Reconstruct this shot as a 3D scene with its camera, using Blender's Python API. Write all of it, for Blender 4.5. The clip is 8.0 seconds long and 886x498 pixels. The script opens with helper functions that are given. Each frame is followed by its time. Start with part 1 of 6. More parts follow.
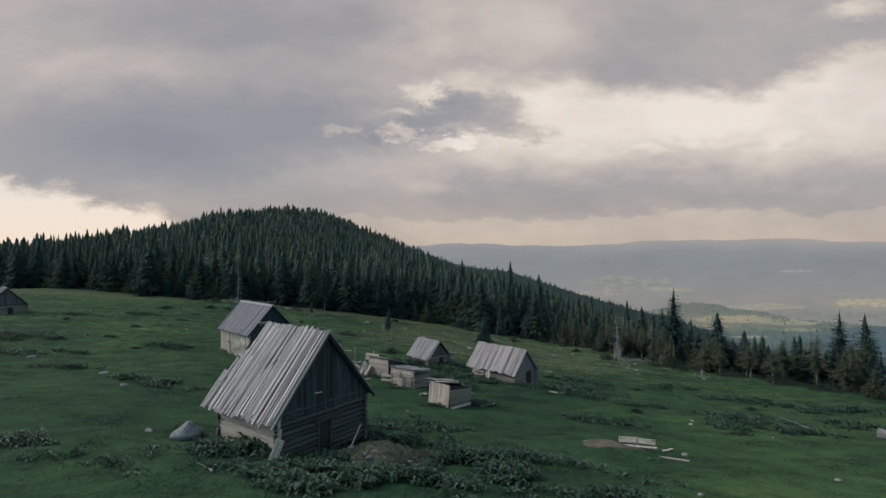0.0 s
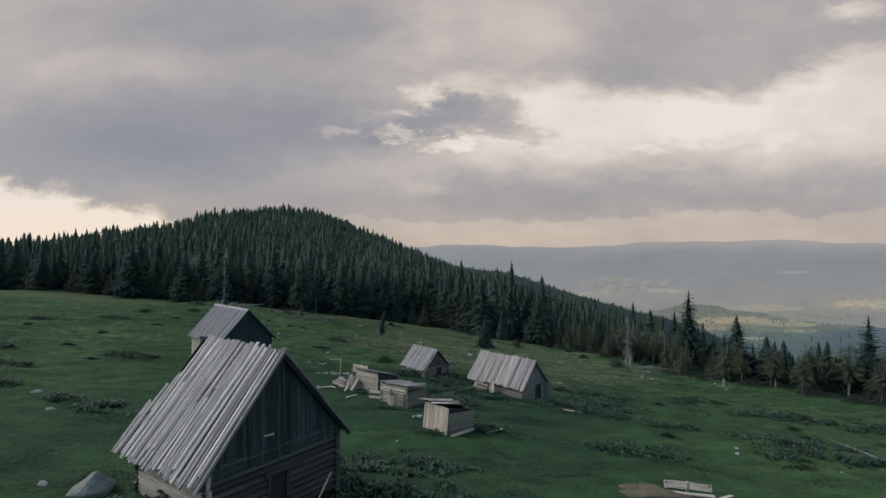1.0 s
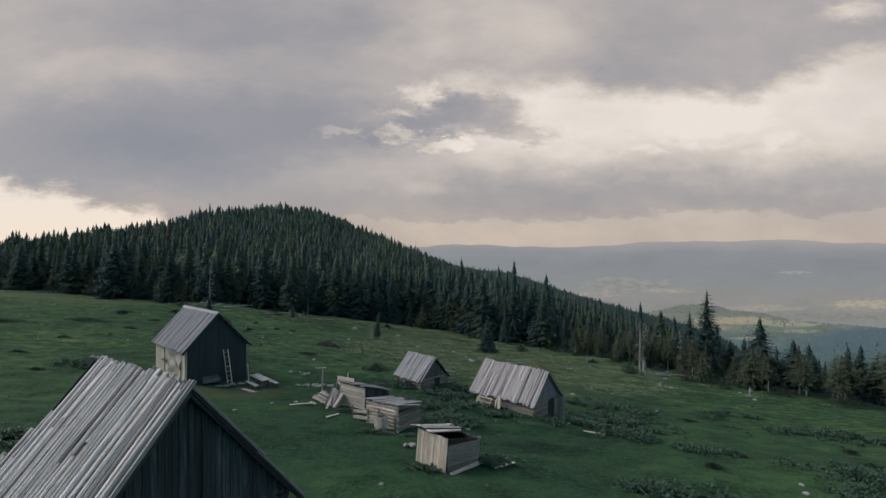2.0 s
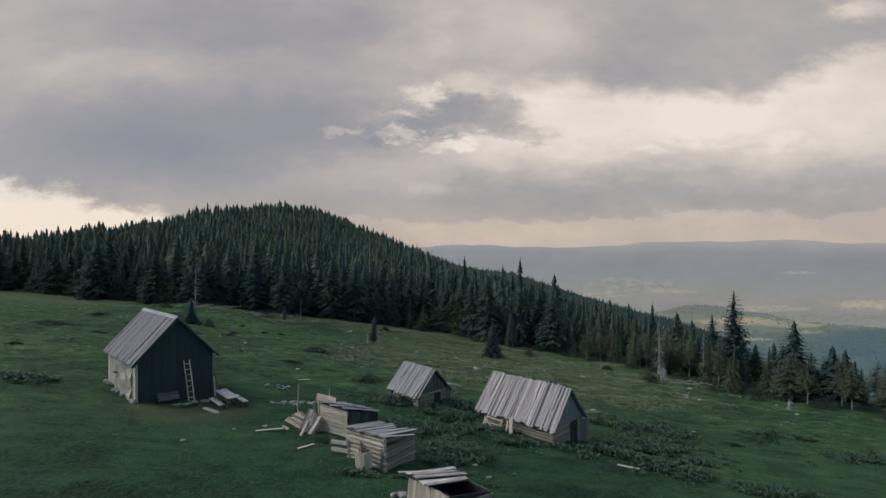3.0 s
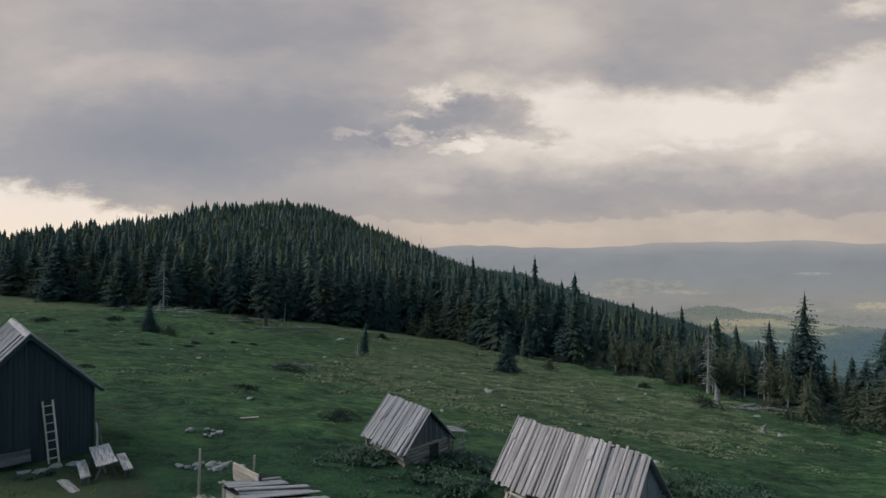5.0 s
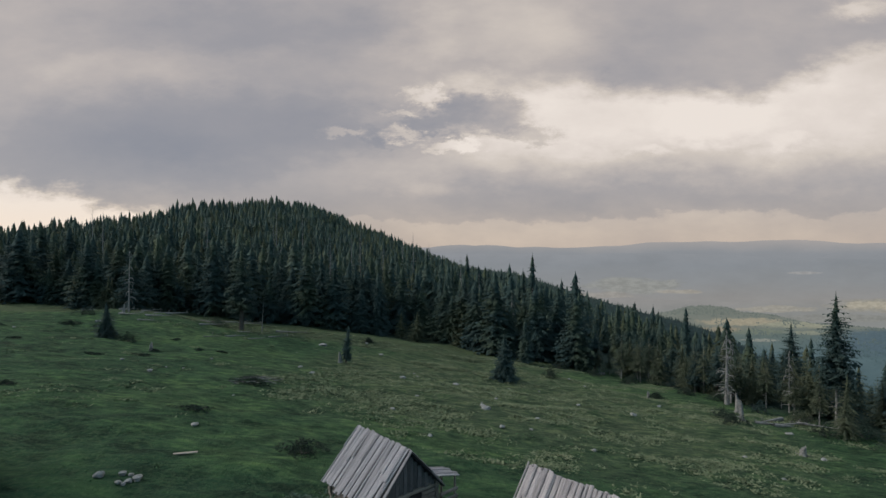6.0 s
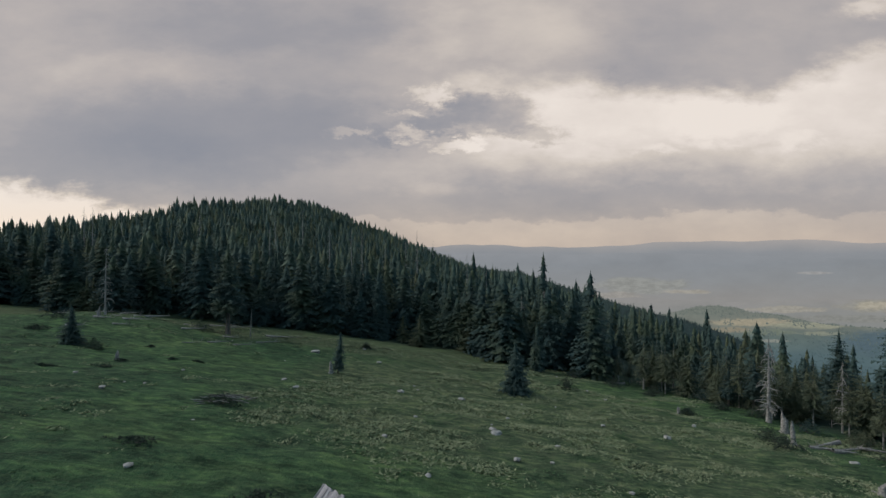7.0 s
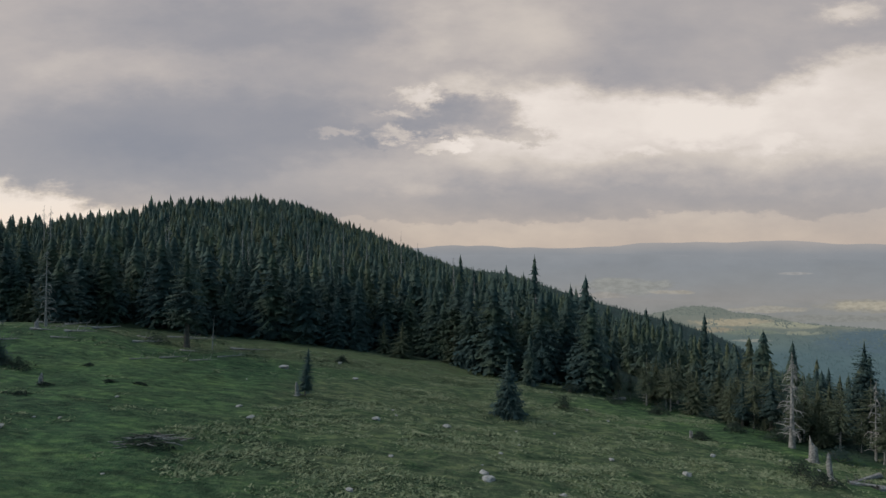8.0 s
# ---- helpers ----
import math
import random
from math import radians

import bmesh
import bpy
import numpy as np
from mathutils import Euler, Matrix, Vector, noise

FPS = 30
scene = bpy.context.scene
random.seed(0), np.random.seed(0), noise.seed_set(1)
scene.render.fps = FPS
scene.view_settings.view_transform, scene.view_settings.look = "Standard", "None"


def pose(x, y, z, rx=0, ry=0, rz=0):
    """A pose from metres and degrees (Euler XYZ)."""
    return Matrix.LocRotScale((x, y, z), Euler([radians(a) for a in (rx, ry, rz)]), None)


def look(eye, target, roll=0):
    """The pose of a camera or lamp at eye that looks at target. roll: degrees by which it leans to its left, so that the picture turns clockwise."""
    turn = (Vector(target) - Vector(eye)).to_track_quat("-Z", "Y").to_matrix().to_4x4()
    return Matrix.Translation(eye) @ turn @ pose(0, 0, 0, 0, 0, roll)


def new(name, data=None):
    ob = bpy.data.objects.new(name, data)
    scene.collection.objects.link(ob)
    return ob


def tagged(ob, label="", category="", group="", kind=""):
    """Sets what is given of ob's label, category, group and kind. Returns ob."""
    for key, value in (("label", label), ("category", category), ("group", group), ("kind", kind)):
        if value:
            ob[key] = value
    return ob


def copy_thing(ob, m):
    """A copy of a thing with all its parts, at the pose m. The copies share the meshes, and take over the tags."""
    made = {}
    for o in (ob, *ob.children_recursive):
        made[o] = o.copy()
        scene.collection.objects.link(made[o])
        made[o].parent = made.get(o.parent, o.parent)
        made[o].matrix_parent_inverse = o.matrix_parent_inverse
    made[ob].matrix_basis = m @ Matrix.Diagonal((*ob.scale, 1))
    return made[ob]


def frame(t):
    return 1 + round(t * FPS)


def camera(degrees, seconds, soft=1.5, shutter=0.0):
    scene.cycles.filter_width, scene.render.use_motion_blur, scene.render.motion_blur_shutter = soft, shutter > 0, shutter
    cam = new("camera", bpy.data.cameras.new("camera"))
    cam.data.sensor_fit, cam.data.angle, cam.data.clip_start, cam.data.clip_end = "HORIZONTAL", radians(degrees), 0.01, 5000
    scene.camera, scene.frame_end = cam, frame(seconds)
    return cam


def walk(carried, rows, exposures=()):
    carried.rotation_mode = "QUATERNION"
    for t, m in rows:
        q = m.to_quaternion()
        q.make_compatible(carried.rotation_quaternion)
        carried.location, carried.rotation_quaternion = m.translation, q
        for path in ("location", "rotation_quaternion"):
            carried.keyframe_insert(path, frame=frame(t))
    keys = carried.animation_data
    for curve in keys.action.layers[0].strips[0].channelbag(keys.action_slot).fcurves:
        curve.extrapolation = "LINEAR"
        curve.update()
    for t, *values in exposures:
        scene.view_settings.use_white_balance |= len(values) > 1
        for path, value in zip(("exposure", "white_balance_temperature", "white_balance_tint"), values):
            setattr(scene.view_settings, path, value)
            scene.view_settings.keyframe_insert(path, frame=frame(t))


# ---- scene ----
cam = camera(81.9, 8.0)
METRES, EYE, TILT, LEAN, TURN = 50.0, 12.5, 0.0, 0.0, 0.0
ROWS = [
    (0.0, 0.0, 0.0, 0.0, 0.0, 0.0, 0.0),
    (0.5, 0.0004, 0.0604, -0.0035, -0.13, 0.04, 0.01),
    (1.0, 0.0012, 0.1213, -0.0078, -0.15, 0.15, -0.01),
    (1.5, 0.0024, 0.1796, -0.0121, -0.17, 0.14, -0.02),
    (3.0, 0.0064, 0.3703, -0.0271, 0.13, 0.18, -0.01),
    (3.5, 0.0081, 0.4336, -0.0316, 0.59, 0.22, -0.01),
    (4.0, 0.0105, 0.4934, -0.0358, 0.91, 0.29, -0.05),
    (4.5, 0.0123, 0.5571, -0.0402, 1.27, 0.28, -0.02),
    (6.0, 0.0202, 0.7439, -0.0514, 0.39, 0.23, 0.02),
    (6.5, 0.0214, 0.8112, -0.0554, 0.67, 0.27, 0.06),
    (7.0, 0.0242, 0.8715, -0.0565, 1.09, 0.19, -0.01),
    (7.5, 0.0271, 0.9362, -0.0553, 0.08, 0.23, -0.05),
    (8.0, 0.0286, 0.9974, -0.0508, -0.39, 0.28, -0.02),
]
walk(cam, [(t, pose(0, 0, EYE, TILT, LEAN, TURN) @ pose(METRES * x, METRES * y, METRES * z, 90 + pitch, roll, yaw)) for t, x, y, z, yaw, pitch, roll in ROWS])

# ---- node helpers ----
class Nodes:
    """Short hand for building a node tree."""

    def __init__(self, tree):
        self.tree = tree
        tree.nodes.clear()

    def add(self, kind):
        return self.tree.nodes.new(kind)

    def put(self, socket, v):
        if isinstance(v, bpy.types.NodeSocket):
            self.tree.links.new(v, socket)
        else:
            socket.default_value = v

    def math(self, op, a, b=0.0, clamp=False):
        n = self.add("ShaderNodeMath")
        n.operation, n.use_clamp = op, clamp
        self.put(n.inputs[0], a)
        self.put(n.inputs[1], b)
        return n.outputs[0]

    def vmath(self, op, a, b=(0, 0, 0)):
        n = self.add("ShaderNodeVectorMath")
        n.operation = op
        self.put(n.inputs[0], a)
        self.put(n.inputs[1], b)
        return n.outputs[0]

    def noise(self, vec, scale, detail=4.0, rough=0.55, kind="Fac"):
        n = self.add("ShaderNodeTexNoise")
        self.put(n.inputs["Vector"], vec)
        self.put(n.inputs["Scale"], scale)
        n.inputs["Detail"].default_value = detail
        n.inputs["Roughness"].default_value = rough
        return n.outputs[kind]

    def ramp(self, fac, stops):
        n = self.add("ShaderNodeValToRGB")
        self.put(n.inputs[0], fac)
        els = n.color_ramp.elements
        while len(els) < len(stops):
            els.new(0.5)
        for e, (p, c) in zip(els, stops):
            e.position = p
            e.color = (*c, 1) if len(c) == 3 else c
        return n.outputs[0]

    def mix(self, fac, a, b, mode="MIX"):
        n = self.add("ShaderNodeMix")
        n.data_type, n.blend_type = "RGBA", mode
        self.put(n.inputs[0], fac)
        self.put(n.inputs[6], a if not isinstance(a, tuple) else (*a, 1))
        self.put(n.inputs[7], b if not isinstance(b, tuple) else (*b, 1))
        return n.outputs[2]

    def span(self, v, a, b, c=0.0, d=1.0):
        n = self.add("ShaderNodeMapRange")
        n.interpolation_type = "SMOOTHSTEP"
        for s, x in zip(n.inputs, (v, a, b, c, d)):
            self.put(s, x)
        return n.outputs[0]


# ---- sky and sun ----
SUN_AZIMUTH, SUN_HEIGHT = 278.0, 36.0  # degrees, clockwise from +y
world = bpy.data.worlds.new("overcast_evening_sky")
world.use_nodes = True
scene.world = world


def build_sky():
    n = Nodes(world.node_tree)
    clear = n.add("ShaderNodeTexSky")
    clear.sky_type, clear.sun_disc = "NISHITA", False
    clear.sun_elevation, clear.sun_rotation = radians(SUN_HEIGHT), radians(SUN_AZIMUTH)
    way = n.add("ShaderNodeTexCoord").outputs["Generated"]
    sep = n.add("ShaderNodeSeparateXYZ")
    n.put(sep.inputs[0], way)
    # the cloud deck on a plane of tangents ahead, mirrored behind
    deep = n.math("MAXIMUM", n.math("ABSOLUTE", sep.outputs[1]), 0.22)
    u = n.math("DIVIDE", sep.outputs[0], deep)
    v = n.math("DIVIDE", sep.outputs[2], deep)
    u = n.math("MAXIMUM", n.math("MINIMUM", u, 2.2), -2.2)
    v = n.math("MAXIMUM", n.math("MINIMUM", v, 2.2), -1.0)
    flat = n.add("ShaderNodeCombineXYZ")
    n.put(flat.inputs[0], u)
    n.put(flat.inputs[1], n.math("MULTIPLY", v, 2.1))
    wide = flat.outputs[0]
    warp = n.noise(wide, 3.4, 9.0, 0.62, "Color")
    ws = n.add("ShaderNodeSeparateXYZ")
    n.put(ws.inputs[0], warp)
    wu = n.math("ADD", u, n.math("MULTIPLY", n.math("SUBTRACT", ws.outputs[0], 0.5), 0.24))
    wv = n.math("ADD", v, n.math("MULTIPLY", n.math("SUBTRACT", ws.outputs[1], 0.5), 0.13))
    frill = n.noise(wide, 12.0, 6.0, 0.6, "Color")
    fs = n.add("ShaderNodeSeparateXYZ")
    n.put(fs.inputs[0], frill)
    wu = n.math("ADD", wu, n.math("MULTIPLY", n.math("SUBTRACT", fs.outputs[0], 0.5), 0.11))
    wv = n.math("ADD", wv, n.math("MULTIPLY", n.math("SUBTRACT", fs.outputs[1], 0.5), 0.065))
    curl = n.add("ShaderNodeSeparateXYZ")
    n.put(curl.inputs[0], n.noise(wide, 26.0, 7.0, 0.68, "Color"))
    su = n.math("ADD", n.math("ADD", u, n.math("MULTIPLY", n.math("SUBTRACT", fs.outputs[0], 0.5), 0.10)), n.math("MULTIPLY", n.math("SUBTRACT", curl.outputs[0], 0.5), 0.11))
    sv = n.math("ADD", n.math("ADD", v, n.math("MULTIPLY", n.math("SUBTRACT", fs.outputs[1], 0.5), 0.05)), n.math("MULTIPLY", n.math("SUBTRACT", curl.outputs[1], 0.5), 0.06))
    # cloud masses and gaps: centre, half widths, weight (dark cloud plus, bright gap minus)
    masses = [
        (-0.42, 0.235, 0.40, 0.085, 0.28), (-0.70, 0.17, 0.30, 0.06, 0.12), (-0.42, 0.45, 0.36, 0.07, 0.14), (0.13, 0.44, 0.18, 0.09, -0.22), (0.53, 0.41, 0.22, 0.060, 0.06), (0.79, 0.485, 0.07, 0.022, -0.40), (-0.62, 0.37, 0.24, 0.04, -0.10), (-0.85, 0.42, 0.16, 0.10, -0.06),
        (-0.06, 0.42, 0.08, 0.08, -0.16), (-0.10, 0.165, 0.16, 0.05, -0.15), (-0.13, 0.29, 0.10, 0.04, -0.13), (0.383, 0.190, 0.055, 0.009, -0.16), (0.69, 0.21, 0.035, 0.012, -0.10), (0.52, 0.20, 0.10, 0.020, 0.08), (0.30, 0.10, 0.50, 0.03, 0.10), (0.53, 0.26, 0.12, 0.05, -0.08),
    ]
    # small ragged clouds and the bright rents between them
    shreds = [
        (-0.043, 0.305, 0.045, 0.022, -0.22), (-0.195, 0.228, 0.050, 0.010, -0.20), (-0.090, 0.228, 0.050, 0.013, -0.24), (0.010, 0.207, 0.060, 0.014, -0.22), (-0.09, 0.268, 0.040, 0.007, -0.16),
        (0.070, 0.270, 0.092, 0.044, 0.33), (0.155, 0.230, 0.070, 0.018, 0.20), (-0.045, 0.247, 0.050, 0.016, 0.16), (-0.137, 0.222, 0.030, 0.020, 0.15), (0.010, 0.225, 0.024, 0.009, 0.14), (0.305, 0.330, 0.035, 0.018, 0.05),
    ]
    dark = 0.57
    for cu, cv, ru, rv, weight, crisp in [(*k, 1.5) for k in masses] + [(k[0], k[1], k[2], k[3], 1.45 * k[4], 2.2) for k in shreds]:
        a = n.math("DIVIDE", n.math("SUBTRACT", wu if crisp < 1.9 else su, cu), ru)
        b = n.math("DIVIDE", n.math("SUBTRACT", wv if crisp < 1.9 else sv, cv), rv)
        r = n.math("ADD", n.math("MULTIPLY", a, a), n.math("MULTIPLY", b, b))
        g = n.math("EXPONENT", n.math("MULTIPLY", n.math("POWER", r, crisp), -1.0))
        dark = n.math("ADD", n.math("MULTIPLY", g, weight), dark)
    # the long bright gap under the ragged edge of the upper deck
    rim = n.math("ADD", n.math("SUBTRACT", 0.350, n.math("MULTIPLY", wu, 0.055)), n.math("MULTIPLY", n.math("MAXIMUM", n.math("SUBTRACT", wu, 0.60), 0.0), 0.45))
    under = n.span(n.math("SUBTRACT", wv, rim), 0.026, -0.040)
    gap = n.math("MULTIPLY", n.math("MULTIPLY", under, n.span(wv, 0.105, 0.245)), n.span(wu, -0.10, 0.12))
    gap = n.math("MULTIPLY", gap, n.span(wu, 1.05, 0.55, 0.62, 1.0))
    dark = n.math("SUBTRACT", dark, n.math("MULTIPLY", gap, 0.54))
    # clear strip along the horizon, and the open sky beside the hill
    strip = n.span(n.math("SUBTRACT", wv, n.math("MULTIPLY", wu, 0.028)), 0.066, 0.056)
    dark = n.math("SUBTRACT", dark, n.math("MULTIPLY", strip, 0.13))
    low = n.span(n.math("SUBTRACT", wv, n.math("SUBTRACT", -0.070, n.math("MULTIPLY", wu, 0.235))), 0.022, -0.012)
    low = n.math("MULTIPLY", low, n.span(wu, -0.36, -0.62))
    dark = n.math("SUBTRACT", dark, n.math("MULTIPLY", low, 0.62))
    puffs = n.noise(wide, 4.2, 10.0, 0.6)
    billow = n.noise(wide, 1.7, 3.0, 0.5)
    dark = n.math("ADD", dark, n.math("MULTIPLY", n.math("SUBTRACT", puffs, 0.5), 0.42))
    dark = n.math("ADD", dark, n.math("MULTIPLY", n.math("SUBTRACT", billow, 0.5), 0.26))
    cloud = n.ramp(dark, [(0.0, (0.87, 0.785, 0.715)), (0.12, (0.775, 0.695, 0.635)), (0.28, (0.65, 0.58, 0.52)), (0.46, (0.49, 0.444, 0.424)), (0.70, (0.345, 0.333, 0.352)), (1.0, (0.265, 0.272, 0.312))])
    # warm haze low over the horizon
    cloud = n.mix(n.span(v, 0.16, 0.0), cloud, n.mix(1.0, cloud, (1.06, 0.985, 0.90), "MULTIPLY"))
    # heavier cloud behind, away from the evening light
    behind = n.span(sep.outputs[1], -0.7, 0.25, 0.95, 1.0)
    cloud = n.mix(1.0, cloud, behind, "MULTIPLY")
    # bluer overhead and behind than towards the sunset
    cool = n.math("MAXIMUM", n.span(sep.outputs[2], 0.46, 0.80), n.span(sep.outputs[1], 0.15, -0.35))
    cloud = n.mix(cool, cloud, n.mix(1.0, cloud, n.mix(n.span(sep.outputs[2], 0.75, 0.35), (0.60, 0.90, 1.16), (0.46, 0.91, 1.22)), "MULTIPLY"))
    out = n.add("ShaderNodeOutputWorld")
    thick = n.add("ShaderNodeBackground")
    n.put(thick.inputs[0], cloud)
    thick.inputs[1].default_value = 1.0
    thin = n.add("ShaderNodeBackground")
    n.put(thin.inputs[0], clear.outputs[0])
    thin.inputs[1].default_value = 0.08
    both = n.add("ShaderNodeMixShader")
    both.inputs[0].default_value = 0.94
    n.tree.links.new(thin.outputs[0], both.inputs[1])
    n.tree.links.new(thick.outputs[0], both.inputs[2])
    n.tree.links.new(both.outputs[0], out.inputs[0])


build_sky()
sun = new("sun", bpy.data.lights.new("sun", "SUN"))
sun.data.energy, sun.data.angle, sun.data.color = 2.3, radians(40), (1.0, 0.93, 0.85)
az, el = radians(SUN_AZIMUTH), radians(SUN_HEIGHT)
sun.matrix_world = look((60 * math.sin(az) * math.cos(el), 60 + 60 * math.cos(az) * math.cos(el), 60 * math.sin(el)), (0, 60, 0))

# ---- materials ----
def material(name):
    m = bpy.data.materials.new(name)
    m.use_nodes = True
    n = Nodes(m.node_tree)
    shader = n.add("ShaderNodeBsdfPrincipled")
    out = n.add("ShaderNodeOutputMaterial")
    n.tree.links.new(shader.outputs[0], out.inputs[0])
    return m, n, shader


def bump(n, shader, height, strength, distance):
    b = n.add("ShaderNodeBump")
    b.inputs["Strength"].default_value, b.inputs["Distance"].default_value = strength, distance
    n.put(b.inputs["Height"], height)
    n.put(shader.inputs["Normal"], b.outputs[0])


def wood(name, dark, mid, light, rough=0.85, vary=0.35, grain=(2.2, 16.0, 9.0)):
    """Weathered boards; the grain runs along the piece's own x."""
    m, n, s = material(name)
    info = n.add("ShaderNodeObjectInfo").outputs["Random"]
    spot = n.add("ShaderNodeTexCoord").outputs["Object"]
    shift = n.vmath("MULTIPLY", n.vmath("ADD", spot, (0.0, 0.0, 0.0)), grain)
    off = n.add("ShaderNodeCombineXYZ")
    for k in range(3):
        n.put(off.inputs[k], n.math("MULTIPLY", info, 61.0 + 17 * k))
    p = n.vmath("ADD", shift, off.outputs[0])
    streak = n.noise(p, 1.0, 6.0, 0.65)
    blot = n.noise(n.vmath("MULTIPLY", p, (0.6, 0.12, 0.12)), 1.3, 3.0)
    speck = n.noise(n.vmath("MULTIPLY", p, (4.0, 1.6, 1.0)), 1.0, 4.0, 0.7)
    f = n.math("ADD", n.math("ADD", n.math("MULTIPLY", streak, 0.6), n.math("MULTIPLY", blot, 0.2)), n.math("MULTIPLY", speck, 0.2))
    c = n.ramp(f, [(0.36, dark), (0.50, mid), (0.64, light)])
    tone = n.math("ADD", n.math("MULTIPLY", info, vary), 1.0 - vary / 2)
    hsv = n.add("ShaderNodeHueSaturation")
    n.put(hsv.inputs["Value"], tone)
    n.put(hsv.inputs["Color"], c)
    n.put(s.inputs["Base Color"], hsv.outputs[0])
    s.inputs["Roughness"].default_value = rough
    bump(n, s, n.math("ADD", streak, n.math("MULTIPLY", speck, 0.5)), 0.8, 0.02)
    return m


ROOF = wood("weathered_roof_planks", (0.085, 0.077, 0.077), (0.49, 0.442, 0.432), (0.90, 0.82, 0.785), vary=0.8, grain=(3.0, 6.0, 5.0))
BLEACHED = wood("bleached_roof_planks", (0.15, 0.136, 0.140), (0.38, 0.345, 0.348), (0.58, 0.525, 0.515), vary=0.5, grain=(2.6, 8.0, 6.0))
DULL = wood("grey_hut_roof_planks", (0.10, 0.10, 0.112), (0.29, 0.283, 0.30), (0.46, 0.447, 0.465), vary=0.5)
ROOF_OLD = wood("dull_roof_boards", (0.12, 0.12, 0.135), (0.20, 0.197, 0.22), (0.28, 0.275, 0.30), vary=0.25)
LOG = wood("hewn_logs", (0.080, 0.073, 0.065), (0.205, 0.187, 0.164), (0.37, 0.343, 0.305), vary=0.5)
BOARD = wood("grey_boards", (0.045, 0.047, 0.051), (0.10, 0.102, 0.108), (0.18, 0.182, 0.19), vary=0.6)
# weathered boards with the shade of the unlit walls in their colour
GLOOM = wood("shaded_weathered_boards", (0.010, 0.022, 0.028), (0.021, 0.036, 0.043), (0.085, 0.105, 0.115), vary=1.0, grain=(1.2, 5.0, 5.0))
# bleached boards, with warm sunlight mixed into the colour
PALE = wood("bleached_sunlit_boards", (0.19, 0.166, 0.142), (0.47, 0.408, 0.350), (0.72, 0.64, 0.555), vary=0.5, grain=(2.6, 9.0, 6.0))
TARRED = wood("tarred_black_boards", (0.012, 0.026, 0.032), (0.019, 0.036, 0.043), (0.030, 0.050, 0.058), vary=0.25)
# logs of the same hut, darkened for its sides away from the sun
DUSK = wood("shaded_hut_logs", (0.018, 0.024, 0.028), (0.050, 0.056, 0.060), (0.10, 0.104, 0.106), vary=0.7, grain=(1.4, 7.0, 7.0))
# near-black, so that gaps and backings hold the shade between the boards
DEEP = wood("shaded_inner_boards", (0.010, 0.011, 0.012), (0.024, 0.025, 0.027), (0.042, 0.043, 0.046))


def plain_noise(name, dark, light, scale, rough=0.9, height=0.0, drift=None, island=0.0, detail=6.0, gloss=0.12, leafy=0.0):
    m, n, s = material(name)
    geo = n.add("ShaderNodeNewGeometry")
    a = n.noise(geo.outputs["Position"], scale, detail, 0.6)
    c = n.ramp(a, [(0.32, dark), (0.68, light)])
    if drift:
        # slow change of hue from plant to plant
        d = n.noise(geo.outputs["Position"], 0.16, 2.0, 0.5)
        c = n.mix(n.span(d, 0.46, 0.66), c, n.mix(1.0, c, drift, "MULTIPLY"))
    if island:
        hsv = n.add("ShaderNodeHueSaturation")
        n.put(hsv.inputs["Value"], n.math("ADD", n.math("MULTIPLY", geo.outputs["Random Per Island"], island), 1.0 - island / 2))
        n.put(hsv.inputs["Color"], c)
        c = hsv.outputs[0]
    n.put(s.inputs["Base Color"], c)
    s.inputs["Roughness"].default_value = rough
    s.inputs["Specular IOR Level"].default_value = gloss
    if leafy:
        # light passing through the needles or leaves
        thru = n.add("ShaderNodeBsdfTranslucent")
        n.put(thru.inputs[0], c)
        both = n.add("ShaderNodeMixShader")
        both.inputs[0].default_value = leafy
        end = [k for k in n.tree.nodes if k.type == "OUTPUT_MATERIAL"][0]
        n.tree.links.new(s.outputs[0], both.inputs[1])
        n.tree.links.new(thru.outputs[0], both.inputs[2])
        n.tree.links.new(both.outputs[0], end.inputs[0])
    if height:
        bump(n, s, a, 0.7, height)
    return m


NEEDLES = plain_noise("spruce_needles", (0.037, 0.068, 0.070), (0.058, 0.089, 0.079), 0.9, 0.85, island=0.18, drift=(1.25, 1.08, 0.80), leafy=0.15)
NEEDLES_DRY = plain_noise("thin_olive_needles", (0.058, 0.080, 0.056), (0.130, 0.148, 0.094), 0.8, 0.8, island=0.4, leafy=0.3)
NEEDLES_FAR = plain_noise("forest_needles", (0.030, 0.060, 0.062), (0.094, 0.130, 0.102), 0.20, 0.8, island=0.3, drift=(1.25, 1.08, 0.80), leafy=0.15)
BARK = plain_noise("spruce_bark", (0.05, 0.048, 0.045), (0.12, 0.112, 0.104), 6.0, 0.95, 0.02)
DEADWOOD = plain_noise("bleached_dead_wood", (0.11, 0.11, 0.108), (0.33, 0.325, 0.315), 7.0, 0.9, 0.02)
STONE = plain_noise("pale_limestone", (0.17, 0.175, 0.17), (0.38, 0.385, 0.375), 5.0, 0.9, 0.02)
STONE_GREY = plain_noise("grey_boulder", (0.14, 0.148, 0.148), (0.29, 0.298, 0.295), 3.0, 0.9, 0.03)
DOCK = plain_noise("dock_leaves", (0.028, 0.066, 0.046), (0.090, 0.148, 0.098), 1.2, 0.5, island=0.9, gloss=0.3, leafy=0.25)
JUNIPER = plain_noise("juniper_scrub", (0.022, 0.036, 0.030), (0.06, 0.078, 0.058), 3.0, 0.8, island=0.6)
TUFT = plain_noise("meadow_tufts", (0.036, 0.092, 0.044), (0.085, 0.15, 0.068), 0.25, 0.8, island=0.5)
